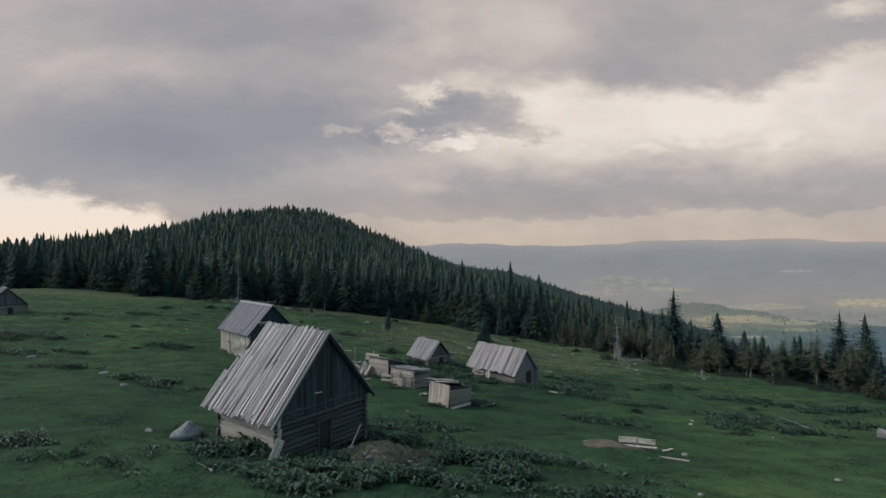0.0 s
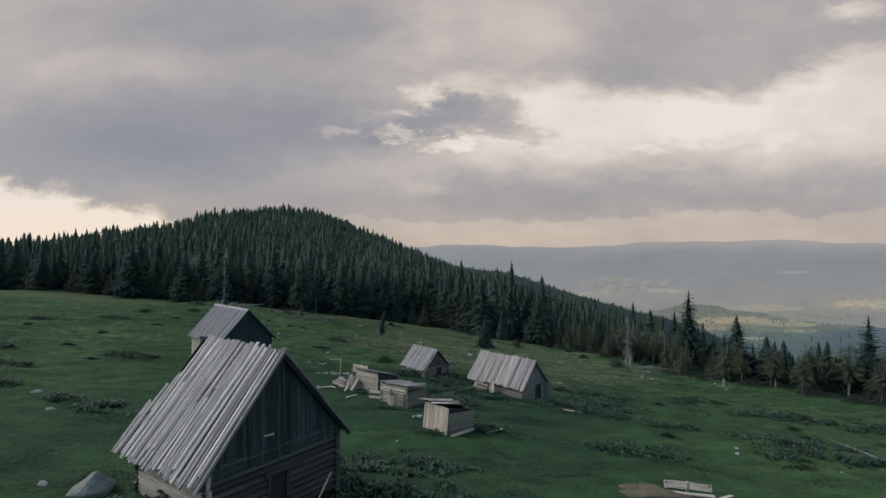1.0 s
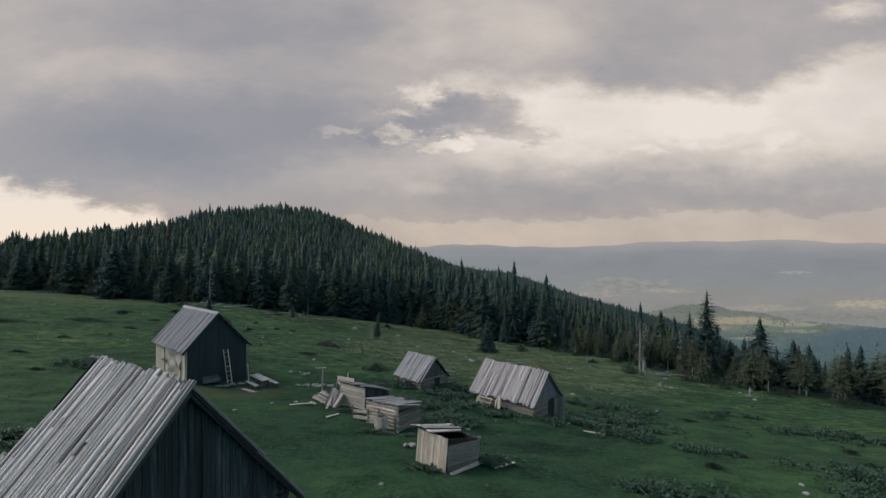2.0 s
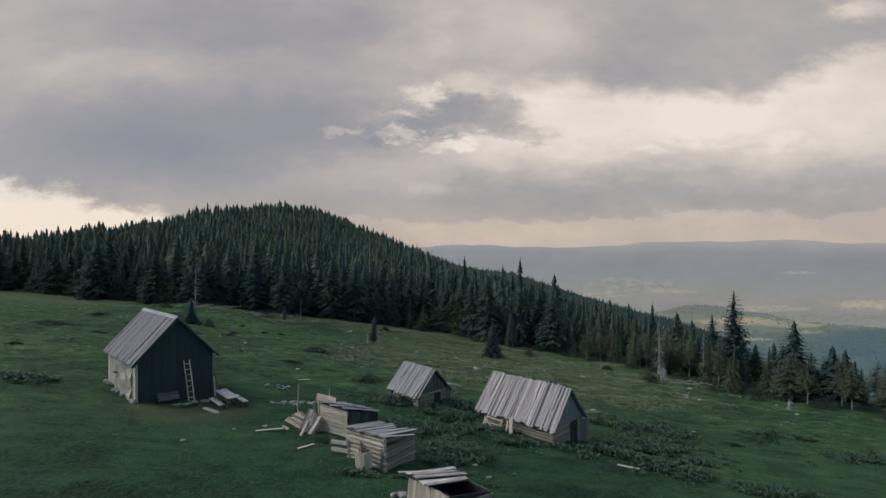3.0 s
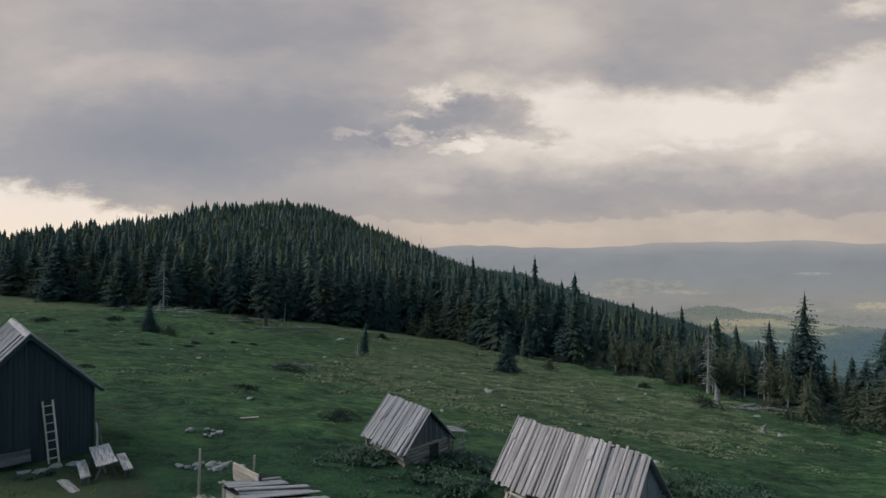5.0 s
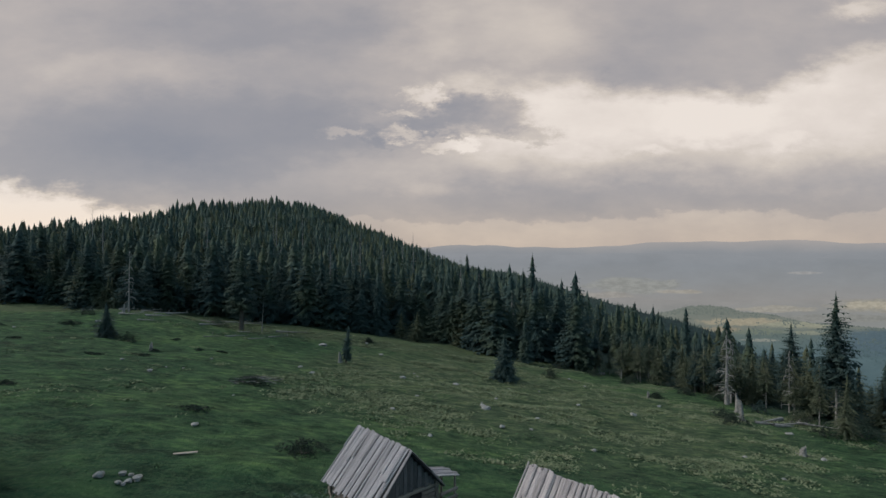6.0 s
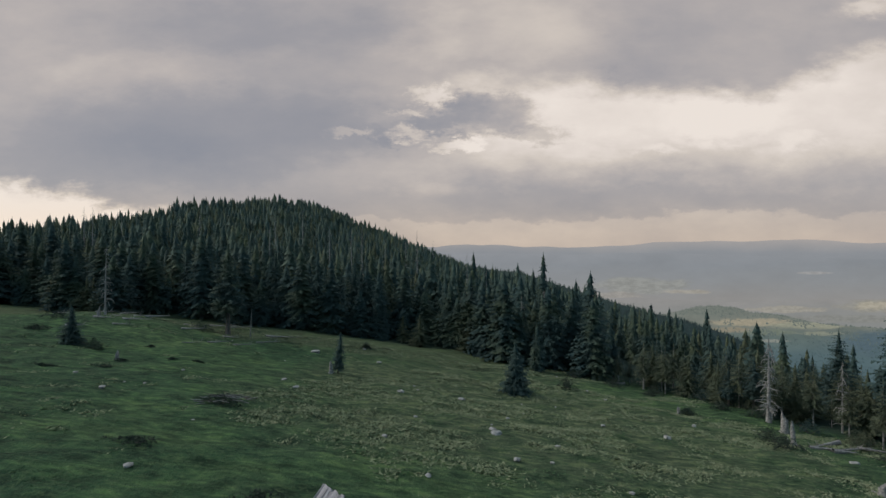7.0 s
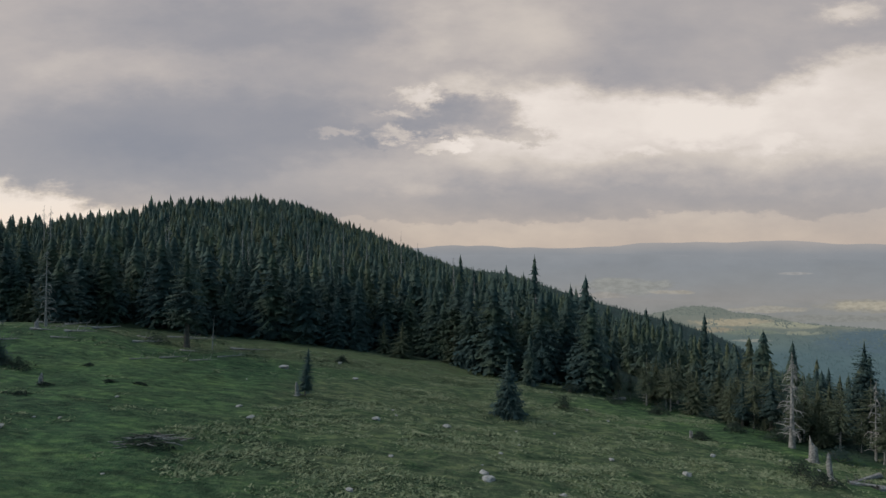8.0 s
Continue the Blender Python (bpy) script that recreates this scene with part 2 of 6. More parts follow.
TUFT_DRY = plain_noise("dry_tussocks", (0.085, 0.122, 0.066), (0.215, 0.240, 0.145), 1.6, 0.85, island=0.5)
SHEET = plain_noise("cream_plastic_sheet", (0.58, 0.55, 0.50), (0.80, 0.77, 0.71), 2.5, 0.4, 0.10, gloss=0.5)
EARTH = plain_noise("bare_earth", (0.085, 0.078, 0.055), (0.175, 0.155, 0.115), 2.2, 0.95, 0.05)
RUBBLE_SOIL = plain_noise("grassy_rubble_soil", (0.030, 0.050, 0.028), (0.190, 0.168, 0.120), 6.5, 0.95, 0.12)


def meadow():
    m, n, s = material("mountain_meadow")
    p = n.add("ShaderNodeNewGeometry").outputs["Position"]
    stretch = n.vmath("MULTIPLY", p, (0.7, 1.0, 1.0))
    broad = n.noise(stretch, 0.055, 5.0, 0.6)
    streaks = n.noise(n.vmath("MULTIPLY", p, (0.45, 1.0, 1.0)), 0.30, 6.0, 0.62)
    mid = n.noise(n.vmath("MULTIPLY", p, (0.75, 1.0, 1.0)), 0.7, 6.0, 0.65)
    fine = n.noise(p, 4.5, 4.0, 0.7)
    green = n.ramp(broad, [(0.32, (0.019, 0.057, 0.031)), (0.50, (0.031, 0.076, 0.037)), (0.68, (0.054, 0.101, 0.046))])
    speck = n.ramp(mid, [(0.36, (0.50, 0.56, 0.58)), (0.5, (1, 1, 1)), (0.66, (1.5, 1.36, 1.2))])
    c = n.mix(1.0, green, speck, "MULTIPLY")
    c = n.mix(1.0, c, n.ramp(streaks, [(0.34, (0.52, 0.62, 0.70)), (0.5, (1, 1, 1)), (0.66, (1.38, 1.26, 1.08))]), "MULTIPLY")
    c = n.mix(n.math("MULTIPLY", n.span(fine, 0.35, 0.75), 0.45), c, (0.11, 0.155, 0.075))
    # dry, trampled pasture below the huts
    sep = n.add("ShaderNodeSeparateXYZ")
    n.put(sep.inputs[0], p)
    a = n.math("DIVIDE", n.math("SUBTRACT", sep.outputs[0], 9.0), 24.0)
    b = n.math("DIVIDE", n.math("SUBTRACT", sep.outputs[1], 88.0), 24.0)
    r = n.math("ADD", n.math("ADD", n.math("MULTIPLY", a, a), n.math("MULTIPLY", b, b)), n.math("MULTIPLY", n.math("SUBTRACT", broad, 0.5), 3.0))
    dry = n.math("MULTIPLY", n.math("MULTIPLY", n.span(r, 1.35, 0.15), n.span(sep.outputs[1], 58.0, 76.0, 0.35, 1.0)), n.span(mid, 0.28, 0.58))
    c = n.mix(n.math("MULTIPLY", dry, 0.85), c, n.ramp(fine, [(0.3, (0.055, 0.082, 0.044)), (0.7, (0.125, 0.145, 0.084))]))
    # tussocky pasture: pale clumps, with the shadows between them painted dark
    clump = n.noise(n.vmath("MULTIPLY", p, (0.55, 1.3, 1.0)), 1.5, 5.0, 0.62)
    rough = n.span(n.math("ADD", sep.outputs[1], n.math("MULTIPLY", n.math("SUBTRACT", broad, 0.5), 40.0)), 44.0, 66.0)
    c = n.mix(n.math("MULTIPLY", rough, 0.8), c, n.mix(1.0, c, n.ramp(clump, [(0.38, (0.50, 0.55, 0.58)), (0.50, (0.95, 0.97, 0.98)), (0.62, (1.65, 1.50, 1.32))]), "MULTIPLY"))
    # lusher growth round the huts than on the open pasture, bluish shade mixed in
    lush_shade = n.span(n.math("ADD", sep.outputs[1], n.math("MULTIPLY", n.math("SUBTRACT", broad, 0.5), 50.0)), 90.0, 36.0)
    lush_shade = n.math("MULTIPLY", lush_shade, n.math("MULTIPLY", n.span(sep.outputs[0], 26.0, 0.0, 0.35, 1.0), n.span(sep.outputs[0], -24.0, -8.0, 0.6, 1.0)))
    c = n.mix(n.math("MULTIPLY", lush_shade, 0.72), c, n.mix(1.0, c, (0.54, 0.68, 0.79), "MULTIPLY"))
    # shade between the sheds and the barn, painted as a darker, bluer patch
    nx, ny = n.math("DIVIDE", n.math("SUBTRACT", sep.outputs[0], 3.0), 9.0), n.math("DIVIDE", n.math("SUBTRACT", sep.outputs[1], 48.0), 7.5)
    shade_patch = n.math("ADD", n.math("ADD", n.math("MULTIPLY", nx, nx), n.math("MULTIPLY", ny, ny)), n.math("MULTIPLY", n.math("SUBTRACT", streaks, 0.5), 2.5))
    c = n.mix(n.math("MULTIPLY", n.span(shade_patch, 1.2, 0.3), 0.8), c, n.mix(1.0, c, (0.62, 0.68, 0.80), "MULTIPLY"))
    # sunlit patch painted into the turf on the slope below the front hut
    sx = n.span(n.math("ADD", sep.outputs[0], n.math("MULTIPLY", n.math("SUBTRACT", broad, 0.5), 24.0)), 6.0, 16.0)
    short = n.math("MULTIPLY", sx, n.span(sep.outputs[1], 52.0, 34.0))
    c = n.mix(short, c, n.mix(1.0, c, (1.42, 1.32, 1.16), "MULTIPLY"))
    # dry rim along the wood
    rim = n.math("MULTIPLY", n.span(n.math("ADD", sep.outputs[1], n.math("MULTIPLY", n.math("SUBTRACT", mid, 0.5), 9.0)), 106.0, 113.0), n.span(sep.outputs[0], 26.0, 12.0))
    c = n.mix(n.math("MULTIPLY", rim, 0.5), c, (0.115, 0.125, 0.072))
    # brown trampled ground by the table
    tx, ty = n.math("DIVIDE", n.math("SUBTRACT", sep.outputs[0], -15.5), 5.0), n.math("DIVIDE", n.math("SUBTRACT", sep.outputs[1], 50.3), 3.2)
    tread = n.math("ADD", n.math("ADD", n.math("MULTIPLY", tx, tx), n.math("MULTIPLY", ty, ty)), n.math("MULTIPLY", n.math("SUBTRACT", mid, 0.5), 2.0))
    c = n.mix(n.math("MULTIPLY", n.span(tread, 1.1, 0.2), 0.6), c, (0.075, 0.085, 0.048))
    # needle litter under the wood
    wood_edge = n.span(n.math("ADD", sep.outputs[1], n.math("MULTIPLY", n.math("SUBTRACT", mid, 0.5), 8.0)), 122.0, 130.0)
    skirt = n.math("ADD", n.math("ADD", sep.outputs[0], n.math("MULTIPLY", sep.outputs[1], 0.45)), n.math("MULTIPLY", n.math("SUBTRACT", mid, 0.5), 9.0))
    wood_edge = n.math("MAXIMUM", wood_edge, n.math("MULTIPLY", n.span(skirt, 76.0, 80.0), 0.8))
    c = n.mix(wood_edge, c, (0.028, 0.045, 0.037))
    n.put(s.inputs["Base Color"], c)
    s.inputs["Roughness"].default_value = 0.95
    s.inputs["Specular IOR Level"].default_value = 0.1
    bump(n, s, n.math("ADD", fine, n.math("MULTIPLY", mid, 2.0)), 1.0, 0.14)
    return m


MEADOW = meadow()


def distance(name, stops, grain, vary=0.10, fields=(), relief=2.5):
    """Far hills: a glowing backdrop, the haze of a lot of air put into its colours. stops: height over the horizon and
    colour; fields: bearing, height, half sizes, colour, raggedness.
    """
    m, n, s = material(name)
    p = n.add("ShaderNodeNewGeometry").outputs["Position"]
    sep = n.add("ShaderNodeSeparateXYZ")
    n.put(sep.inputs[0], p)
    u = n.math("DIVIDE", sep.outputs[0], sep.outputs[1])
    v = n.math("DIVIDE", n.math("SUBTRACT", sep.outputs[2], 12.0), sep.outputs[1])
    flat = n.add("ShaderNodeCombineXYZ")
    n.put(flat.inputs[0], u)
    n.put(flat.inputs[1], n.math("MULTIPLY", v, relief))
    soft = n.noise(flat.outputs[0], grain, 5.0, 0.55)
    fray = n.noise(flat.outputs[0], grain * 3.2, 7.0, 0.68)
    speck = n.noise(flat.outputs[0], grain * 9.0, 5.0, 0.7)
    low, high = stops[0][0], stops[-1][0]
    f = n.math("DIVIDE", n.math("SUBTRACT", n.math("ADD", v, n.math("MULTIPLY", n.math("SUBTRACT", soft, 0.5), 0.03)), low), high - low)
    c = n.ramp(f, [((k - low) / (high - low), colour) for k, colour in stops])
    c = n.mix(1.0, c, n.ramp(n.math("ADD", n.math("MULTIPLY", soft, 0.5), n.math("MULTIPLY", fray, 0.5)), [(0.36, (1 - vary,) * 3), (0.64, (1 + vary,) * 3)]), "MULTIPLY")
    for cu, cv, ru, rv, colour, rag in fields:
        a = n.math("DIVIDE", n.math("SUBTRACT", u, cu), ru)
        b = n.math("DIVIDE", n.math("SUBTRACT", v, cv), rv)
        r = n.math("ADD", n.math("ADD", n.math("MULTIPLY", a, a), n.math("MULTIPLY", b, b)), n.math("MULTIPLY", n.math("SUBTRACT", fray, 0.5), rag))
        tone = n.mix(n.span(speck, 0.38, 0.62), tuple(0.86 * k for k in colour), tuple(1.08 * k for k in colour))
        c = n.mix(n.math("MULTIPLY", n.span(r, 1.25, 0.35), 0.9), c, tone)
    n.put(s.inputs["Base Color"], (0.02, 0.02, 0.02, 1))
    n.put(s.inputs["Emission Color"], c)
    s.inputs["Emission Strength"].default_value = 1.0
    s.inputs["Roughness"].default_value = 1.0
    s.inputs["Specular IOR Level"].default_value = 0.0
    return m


# ---- geometry helpers ----
def mesh_from(name, verts, faces, mat, smooth=False):
    me = bpy.data.meshes.new(name)
    me.from_pydata([tuple(v) for v in verts], [], [tuple(f) for f in faces])
    me.materials.append(mat)
    if smooth:
        me.shade_smooth()
    return me


def tri_mesh(name, verts, tris, mat):
    """A mesh from arrays of corners and triangles, quickly."""
    verts, tris = np.asarray(verts, np.float32), np.asarray(tris, np.int32)
    me = bpy.data.meshes.new(name)
    me.vertices.add(len(verts))
    me.vertices.foreach_set("co", verts.ravel())
    me.loops.add(3 * len(tris))
    me.loops.foreach_set("vertex_index", tris.ravel())
    me.polygons.add(len(tris))
    me.polygons.foreach_set("loop_start", np.arange(0, 3 * len(tris), 3, dtype=np.int32))
    me.update(calc_edges=True)
    me.materials.append(mat)
    return me


def child(name, me, parent, m=None, label=""):
    ob = new(name, me)
    ob.parent = parent
    if m is not None:
        ob.matrix_basis = m
    return tagged(ob, label)


def part(name, bm, mat, parent, label=""):
    me = bpy.data.meshes.new(name)
    bm.to_mesh(me)
    bm.free()
    me.materials.append(mat)
    return child(name, me, parent, None, label)


def thing(name, m, label, category, group="", kind=""):
    ob = new(name)
    ob.empty_display_size = 0.3
    ob.matrix_basis = m
    return tagged(ob, label, category, group, kind)


def smooth01(v):
    v = np.clip(v, 0, 1)
    return v * v * (3 - 2 * v)


LATTICE = np.random.default_rng(77).uniform(-1, 1, (128, 128))


def swell(x, y, size):
    """Smooth random hollows and humps of one size."""
    x, y = np.asarray(x, float) / size + 31.7, np.asarray(y, float) / size + 12.3
    i, j = np.floor(x).astype(int), np.floor(y).astype(int)
    a, b = smooth01(x - i), smooth01(y - j)
    v = LATTICE
    i0, i1, j0, j1 = i % 128, (i + 1) % 128, j % 128, (j + 1) % 128
    return (v[i0, j0] * (1 - a) + v[i1, j0] * a) * (1 - b) + (v[i0, j1] * (1 - a) + v[i1, j1] * a) * b


def ground(x, y, fine=True):
    """Height of the ground: an alpine meadow, a wooded hill beyond it, a valley to its side."""
    x, y = np.asarray(x, float), np.asarray(y, float)
    u, v = 2 * np.tanh(x / 80), 2 * np.tanh((y - 70) / 80)
    z = (-1.777 - 4.568 * u - 3.562 * v + 0.004 * u * u - 0.603 * u * v - 0.176 * v * v + 0.528 * u ** 3
         + 0.69 * u * u * v + 0.539 * u * v * v - 0.551 * v ** 3 + 0.482 * v ** 4 - 0.399 * u * v ** 3)
    z = z - 0.40 * np.exp(-((x + 19) ** 2 + (y - 53) ** 2) / 60) + 0.28 * np.exp(-((x + 8.5) ** 2 + (y - 22.5) ** 2) / 30)
    edge = np.interp(y, [0, 48, 60, 75, 95, 105, 118, 140], [66, 57, 48, 40, 33, 28, 20, 14])
    out = np.maximum(x - edge - 3, 0)
    z = z - np.where(out < 36, 0.005 * out ** 2, 6.48 + 0.36 * (out - 36)) * (1 - smooth01((y - 220) / 160))
    far = 0
    for s in (-30, -15, 0, 15, 30):
        far = far + np.interp(x + s, [-420, -290, -184, -120, -61, -28, 5, 72, 155, 260, 420], [-10, -5, 12, 38, 19.5, 4.5, -9, -32, -62, -105, -175]) / 5
    z = z - np.minimum(0.025 * np.maximum(-x - 62, 0), 6.0) * smooth01((y - 95) / 45)
    z = z + 0.75 * np.exp(-((x + 11) / 14) ** 2 - ((y - 117) / 7) ** 2)
    z = z + 1.2 * np.exp(-((x + 96) / 24) ** 2 - ((y - 120) / 18) ** 2)
    z = z + 1.6 * np.exp(-((x + 43) / 13) ** 2 - ((y - 109) / 8) ** 2)
    w = smooth01((y - 130) / (390 - 130)) ** 1.2
    z = z * (1 - w) + far * w
    z = z - np.maximum(y - 410, 0) ** 2 * 0.0006
    if fine:
        k = 1 - smooth01((y - 122) / 30)
        z = z + k * (0.18 * swell(x, y, 8.0) + 0.16 * swell(x + 40, y * 1.6, 3.4) + 0.10 * swell(x, y * 1.7 + 9, 1.5))
    return z


def gz(x, y):
    return float(ground(x, y))


def build_ground():
    xs = np.concatenate([np.linspace(-460, -75, 60), np.arange(-73, 73, 0.6), np.linspace(75, 460, 60)])
    ys = np.concatenate([np.linspace(-120, 4, 24), np.arange(6, 126, 0.6), np.linspace(128, 720, 110)])
    gx, gy = np.meshgrid(xs, ys)
    verts = np.stack([gx.ravel(), gy.ravel(), ground(gx, gy).ravel()], 1)
    w = len(xs)
    i = (np.arange(len(ys) - 1)[:, None] * w + np.arange(w - 1)[None, :]).ravel()
    tris = np.concatenate([np.stack([i, i + 1, i + w + 1], 1), np.stack([i, i + w + 1, i + w], 1)])
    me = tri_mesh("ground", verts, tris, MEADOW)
    me.shade_smooth()
    tagged(new("ground", me), "grazed green mountain meadow sloping down towards the wood", "meadow", kind="structure")


build_ground()


def ridge(name, label, dist, crest, foot, mat, deep=500, seed=1, span=1.15, rough=12.0):
    """A far range of hills as a long rising sheet; crest: tangent of its height over its bearing."""
    rng = np.random.default_rng(seed)
    us = np.linspace(-span, span, 260)
    rows = 14
    keys = sorted(crest)
    top = np.interp(us, [k[0] for k in keys], [k[1] for k in keys])
    wob = sum(rng.normal() * np.sin(us * f + rng.uniform(0, 6)) / f for f in (11, 19, 33, 57, 95, 160, 260))
    verts, tris = [], []
    for r in range(rows):
        f = r / (rows - 1)
        d = dist + deep * f
        lift = smooth01(f)
        relief = sum(math.sin(2.1 * r + k) * np.sin(us * (9 + 6 * k) + r * 0.8 + k) for k in range(4)) * rough * 0.35 * math.sin(math.pi * f)
        z = 12 + (foot * dist) * (1 - lift) + (top * d) * lift + wob * rough * lift + relief
        verts.append(np.stack([us * d, np.full_like(us, d), z], 1))
    verts = np.concatenate(verts)
    w = len(us)
    i = (np.arange(rows - 1)[:, None] * w + np.arange(w - 1)[None, :]).ravel()
    tris = np.concatenate([np.stack([i, i + 1, i + w + 1], 1), np.stack([i, i + w + 1, i + w], 1)])
    me = tri_mesh(name, verts, tris, mat)
    me.shade_smooth()
    tagged(new(name, me), label, "hills", kind="structure")
    return verts.reshape(rows, w, 3)


# haze painted as colour, by height over the horizon
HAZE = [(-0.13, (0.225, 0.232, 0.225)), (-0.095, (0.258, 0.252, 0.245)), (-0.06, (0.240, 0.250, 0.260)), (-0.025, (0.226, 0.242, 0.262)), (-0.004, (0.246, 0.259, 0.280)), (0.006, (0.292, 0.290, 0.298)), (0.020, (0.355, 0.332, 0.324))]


def build_distance():
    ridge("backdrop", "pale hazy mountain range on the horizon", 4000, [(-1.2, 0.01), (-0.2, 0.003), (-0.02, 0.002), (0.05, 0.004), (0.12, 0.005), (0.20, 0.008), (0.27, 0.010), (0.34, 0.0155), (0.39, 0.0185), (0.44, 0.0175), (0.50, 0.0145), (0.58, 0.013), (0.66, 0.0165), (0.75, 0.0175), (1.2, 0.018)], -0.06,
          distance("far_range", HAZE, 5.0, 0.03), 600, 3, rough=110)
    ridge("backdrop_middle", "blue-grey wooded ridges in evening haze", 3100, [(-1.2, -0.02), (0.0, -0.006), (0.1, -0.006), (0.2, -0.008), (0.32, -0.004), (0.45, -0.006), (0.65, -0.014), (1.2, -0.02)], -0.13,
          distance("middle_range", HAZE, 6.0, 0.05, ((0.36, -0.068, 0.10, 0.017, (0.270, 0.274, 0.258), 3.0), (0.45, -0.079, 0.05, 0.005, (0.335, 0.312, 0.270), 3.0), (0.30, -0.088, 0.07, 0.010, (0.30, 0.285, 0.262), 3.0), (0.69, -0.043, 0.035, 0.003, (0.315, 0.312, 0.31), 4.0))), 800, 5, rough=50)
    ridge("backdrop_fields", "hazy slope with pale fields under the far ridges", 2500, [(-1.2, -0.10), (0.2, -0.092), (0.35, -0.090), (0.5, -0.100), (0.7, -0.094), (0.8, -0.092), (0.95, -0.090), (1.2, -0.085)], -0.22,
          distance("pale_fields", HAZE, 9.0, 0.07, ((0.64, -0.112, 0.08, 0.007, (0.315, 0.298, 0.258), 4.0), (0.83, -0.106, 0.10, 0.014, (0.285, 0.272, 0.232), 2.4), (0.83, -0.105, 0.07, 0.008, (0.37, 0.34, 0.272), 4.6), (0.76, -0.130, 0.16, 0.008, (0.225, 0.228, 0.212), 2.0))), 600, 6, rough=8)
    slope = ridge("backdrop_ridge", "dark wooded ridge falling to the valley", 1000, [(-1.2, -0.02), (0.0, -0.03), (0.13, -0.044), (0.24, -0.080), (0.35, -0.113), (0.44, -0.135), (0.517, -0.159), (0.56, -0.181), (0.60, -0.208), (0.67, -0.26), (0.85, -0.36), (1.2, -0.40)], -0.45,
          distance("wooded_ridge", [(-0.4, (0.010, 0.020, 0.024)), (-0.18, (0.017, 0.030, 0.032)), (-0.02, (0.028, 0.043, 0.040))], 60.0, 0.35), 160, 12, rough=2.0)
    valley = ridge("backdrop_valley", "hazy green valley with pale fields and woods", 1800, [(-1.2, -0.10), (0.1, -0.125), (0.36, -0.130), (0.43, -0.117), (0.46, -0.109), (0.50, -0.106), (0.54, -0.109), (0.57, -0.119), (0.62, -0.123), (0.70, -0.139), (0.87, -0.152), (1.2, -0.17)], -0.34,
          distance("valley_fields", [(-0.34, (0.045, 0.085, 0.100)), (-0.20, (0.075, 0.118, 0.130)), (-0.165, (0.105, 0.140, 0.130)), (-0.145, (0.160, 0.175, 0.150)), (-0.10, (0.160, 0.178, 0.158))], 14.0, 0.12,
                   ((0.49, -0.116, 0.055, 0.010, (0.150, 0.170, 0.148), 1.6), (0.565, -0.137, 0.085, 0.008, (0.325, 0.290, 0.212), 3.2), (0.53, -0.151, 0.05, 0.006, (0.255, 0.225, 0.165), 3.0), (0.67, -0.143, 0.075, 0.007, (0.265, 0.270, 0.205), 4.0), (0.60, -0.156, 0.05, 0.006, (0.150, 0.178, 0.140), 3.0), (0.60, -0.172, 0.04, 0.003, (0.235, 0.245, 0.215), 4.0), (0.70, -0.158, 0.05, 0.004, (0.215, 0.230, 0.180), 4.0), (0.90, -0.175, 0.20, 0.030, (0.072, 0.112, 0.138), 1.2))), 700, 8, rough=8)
    return slope, valley


FAR_SLOPE, FAR_VALLEY = build_distance()

# ---- boards, logs and huts ----
def unit_boards(count, seed, segs=3, wobble=0.06, ragged=0.012, crown=0.36):
    """Split boards one unit long, wide and thick: flat below, more or less crowned above, with uneven edges and ragged ends; objects stretch them."""
    rng = random.Random(seed)
    made = []
    for _ in range(count):
        verts, faces = [], []
        bow = rng.uniform(-0.5, 0.5)
        k0, k1 = [rng.uniform(0.2, 0.38) if crown > 0.3 else rng.uniform(0.36, 0.44) for _ in range(2)]
        for i in range(segs + 1):
            x = i / segs + (rng.uniform(-ragged, ragged) if i in (0, segs) else 0)
            a, b = 0.5 + rng.uniform(-wobble, wobble), 0.5 + rng.uniform(-wobble, wobble)
            lift = bow * math.sin(math.pi * i / segs) * 0.5 + rng.uniform(-0.1, 0.1)
            ex = rng.uniform(-ragged, ragged) if i in (0, segs) else 0
            verts += [(x, -a, -0.5 + lift), (x + ex, b, -0.5 + lift), (x + ex, b, 0.5 - crown + lift), (x + ex, k1, 0.5 + lift), (x, -k0, 0.5 + lift), (x, -a, 0.53 - crown + lift)]
        for i in range(segs):
            k = 6 * i
            for j in range(6):
                faces.append((k + j, k + 6 + j, k + 6 + (j + 1) % 6, k + (j + 1) % 6))
        faces += [tuple(range(6)), tuple(reversed(range(6 * segs, 6 * segs + 6)))]
        made.append((verts, faces))
    return made


def unit_logs(count, seed, sides=7, segs=3):
    rng = random.Random(seed)
    made = []
    for _ in range(count):
        verts, faces = [], []
        for i in range(segs + 1):
            for j in range(sides):
                a = 2 * math.pi * j / sides
                r = 0.5 * rng.uniform(0.9, 1.06)
                verts.append((i / segs + (rng.uniform(-0.008, 0.008) if i in (0, segs) else 0), r * math.cos(a), r * math.sin(a)))
        for i in range(segs):
            for j in range(sides):
                k = i * sides
                faces.append((k + j, k + sides + j, k + sides + (j + 1) % sides, k + (j + 1) % sides))
        faces += [tuple(range(sides)), tuple(reversed(range(segs * sides, (segs + 1) * sides)))]
        made.append((verts, faces))
    return made


POOL = {}


def outward(me):
    bm = bmesh.new()
    bm.from_mesh(me)
    bmesh.ops.recalc_face_normals(bm, faces=bm.faces)
    bm.to_mesh(me)
    bm.free()
    return me


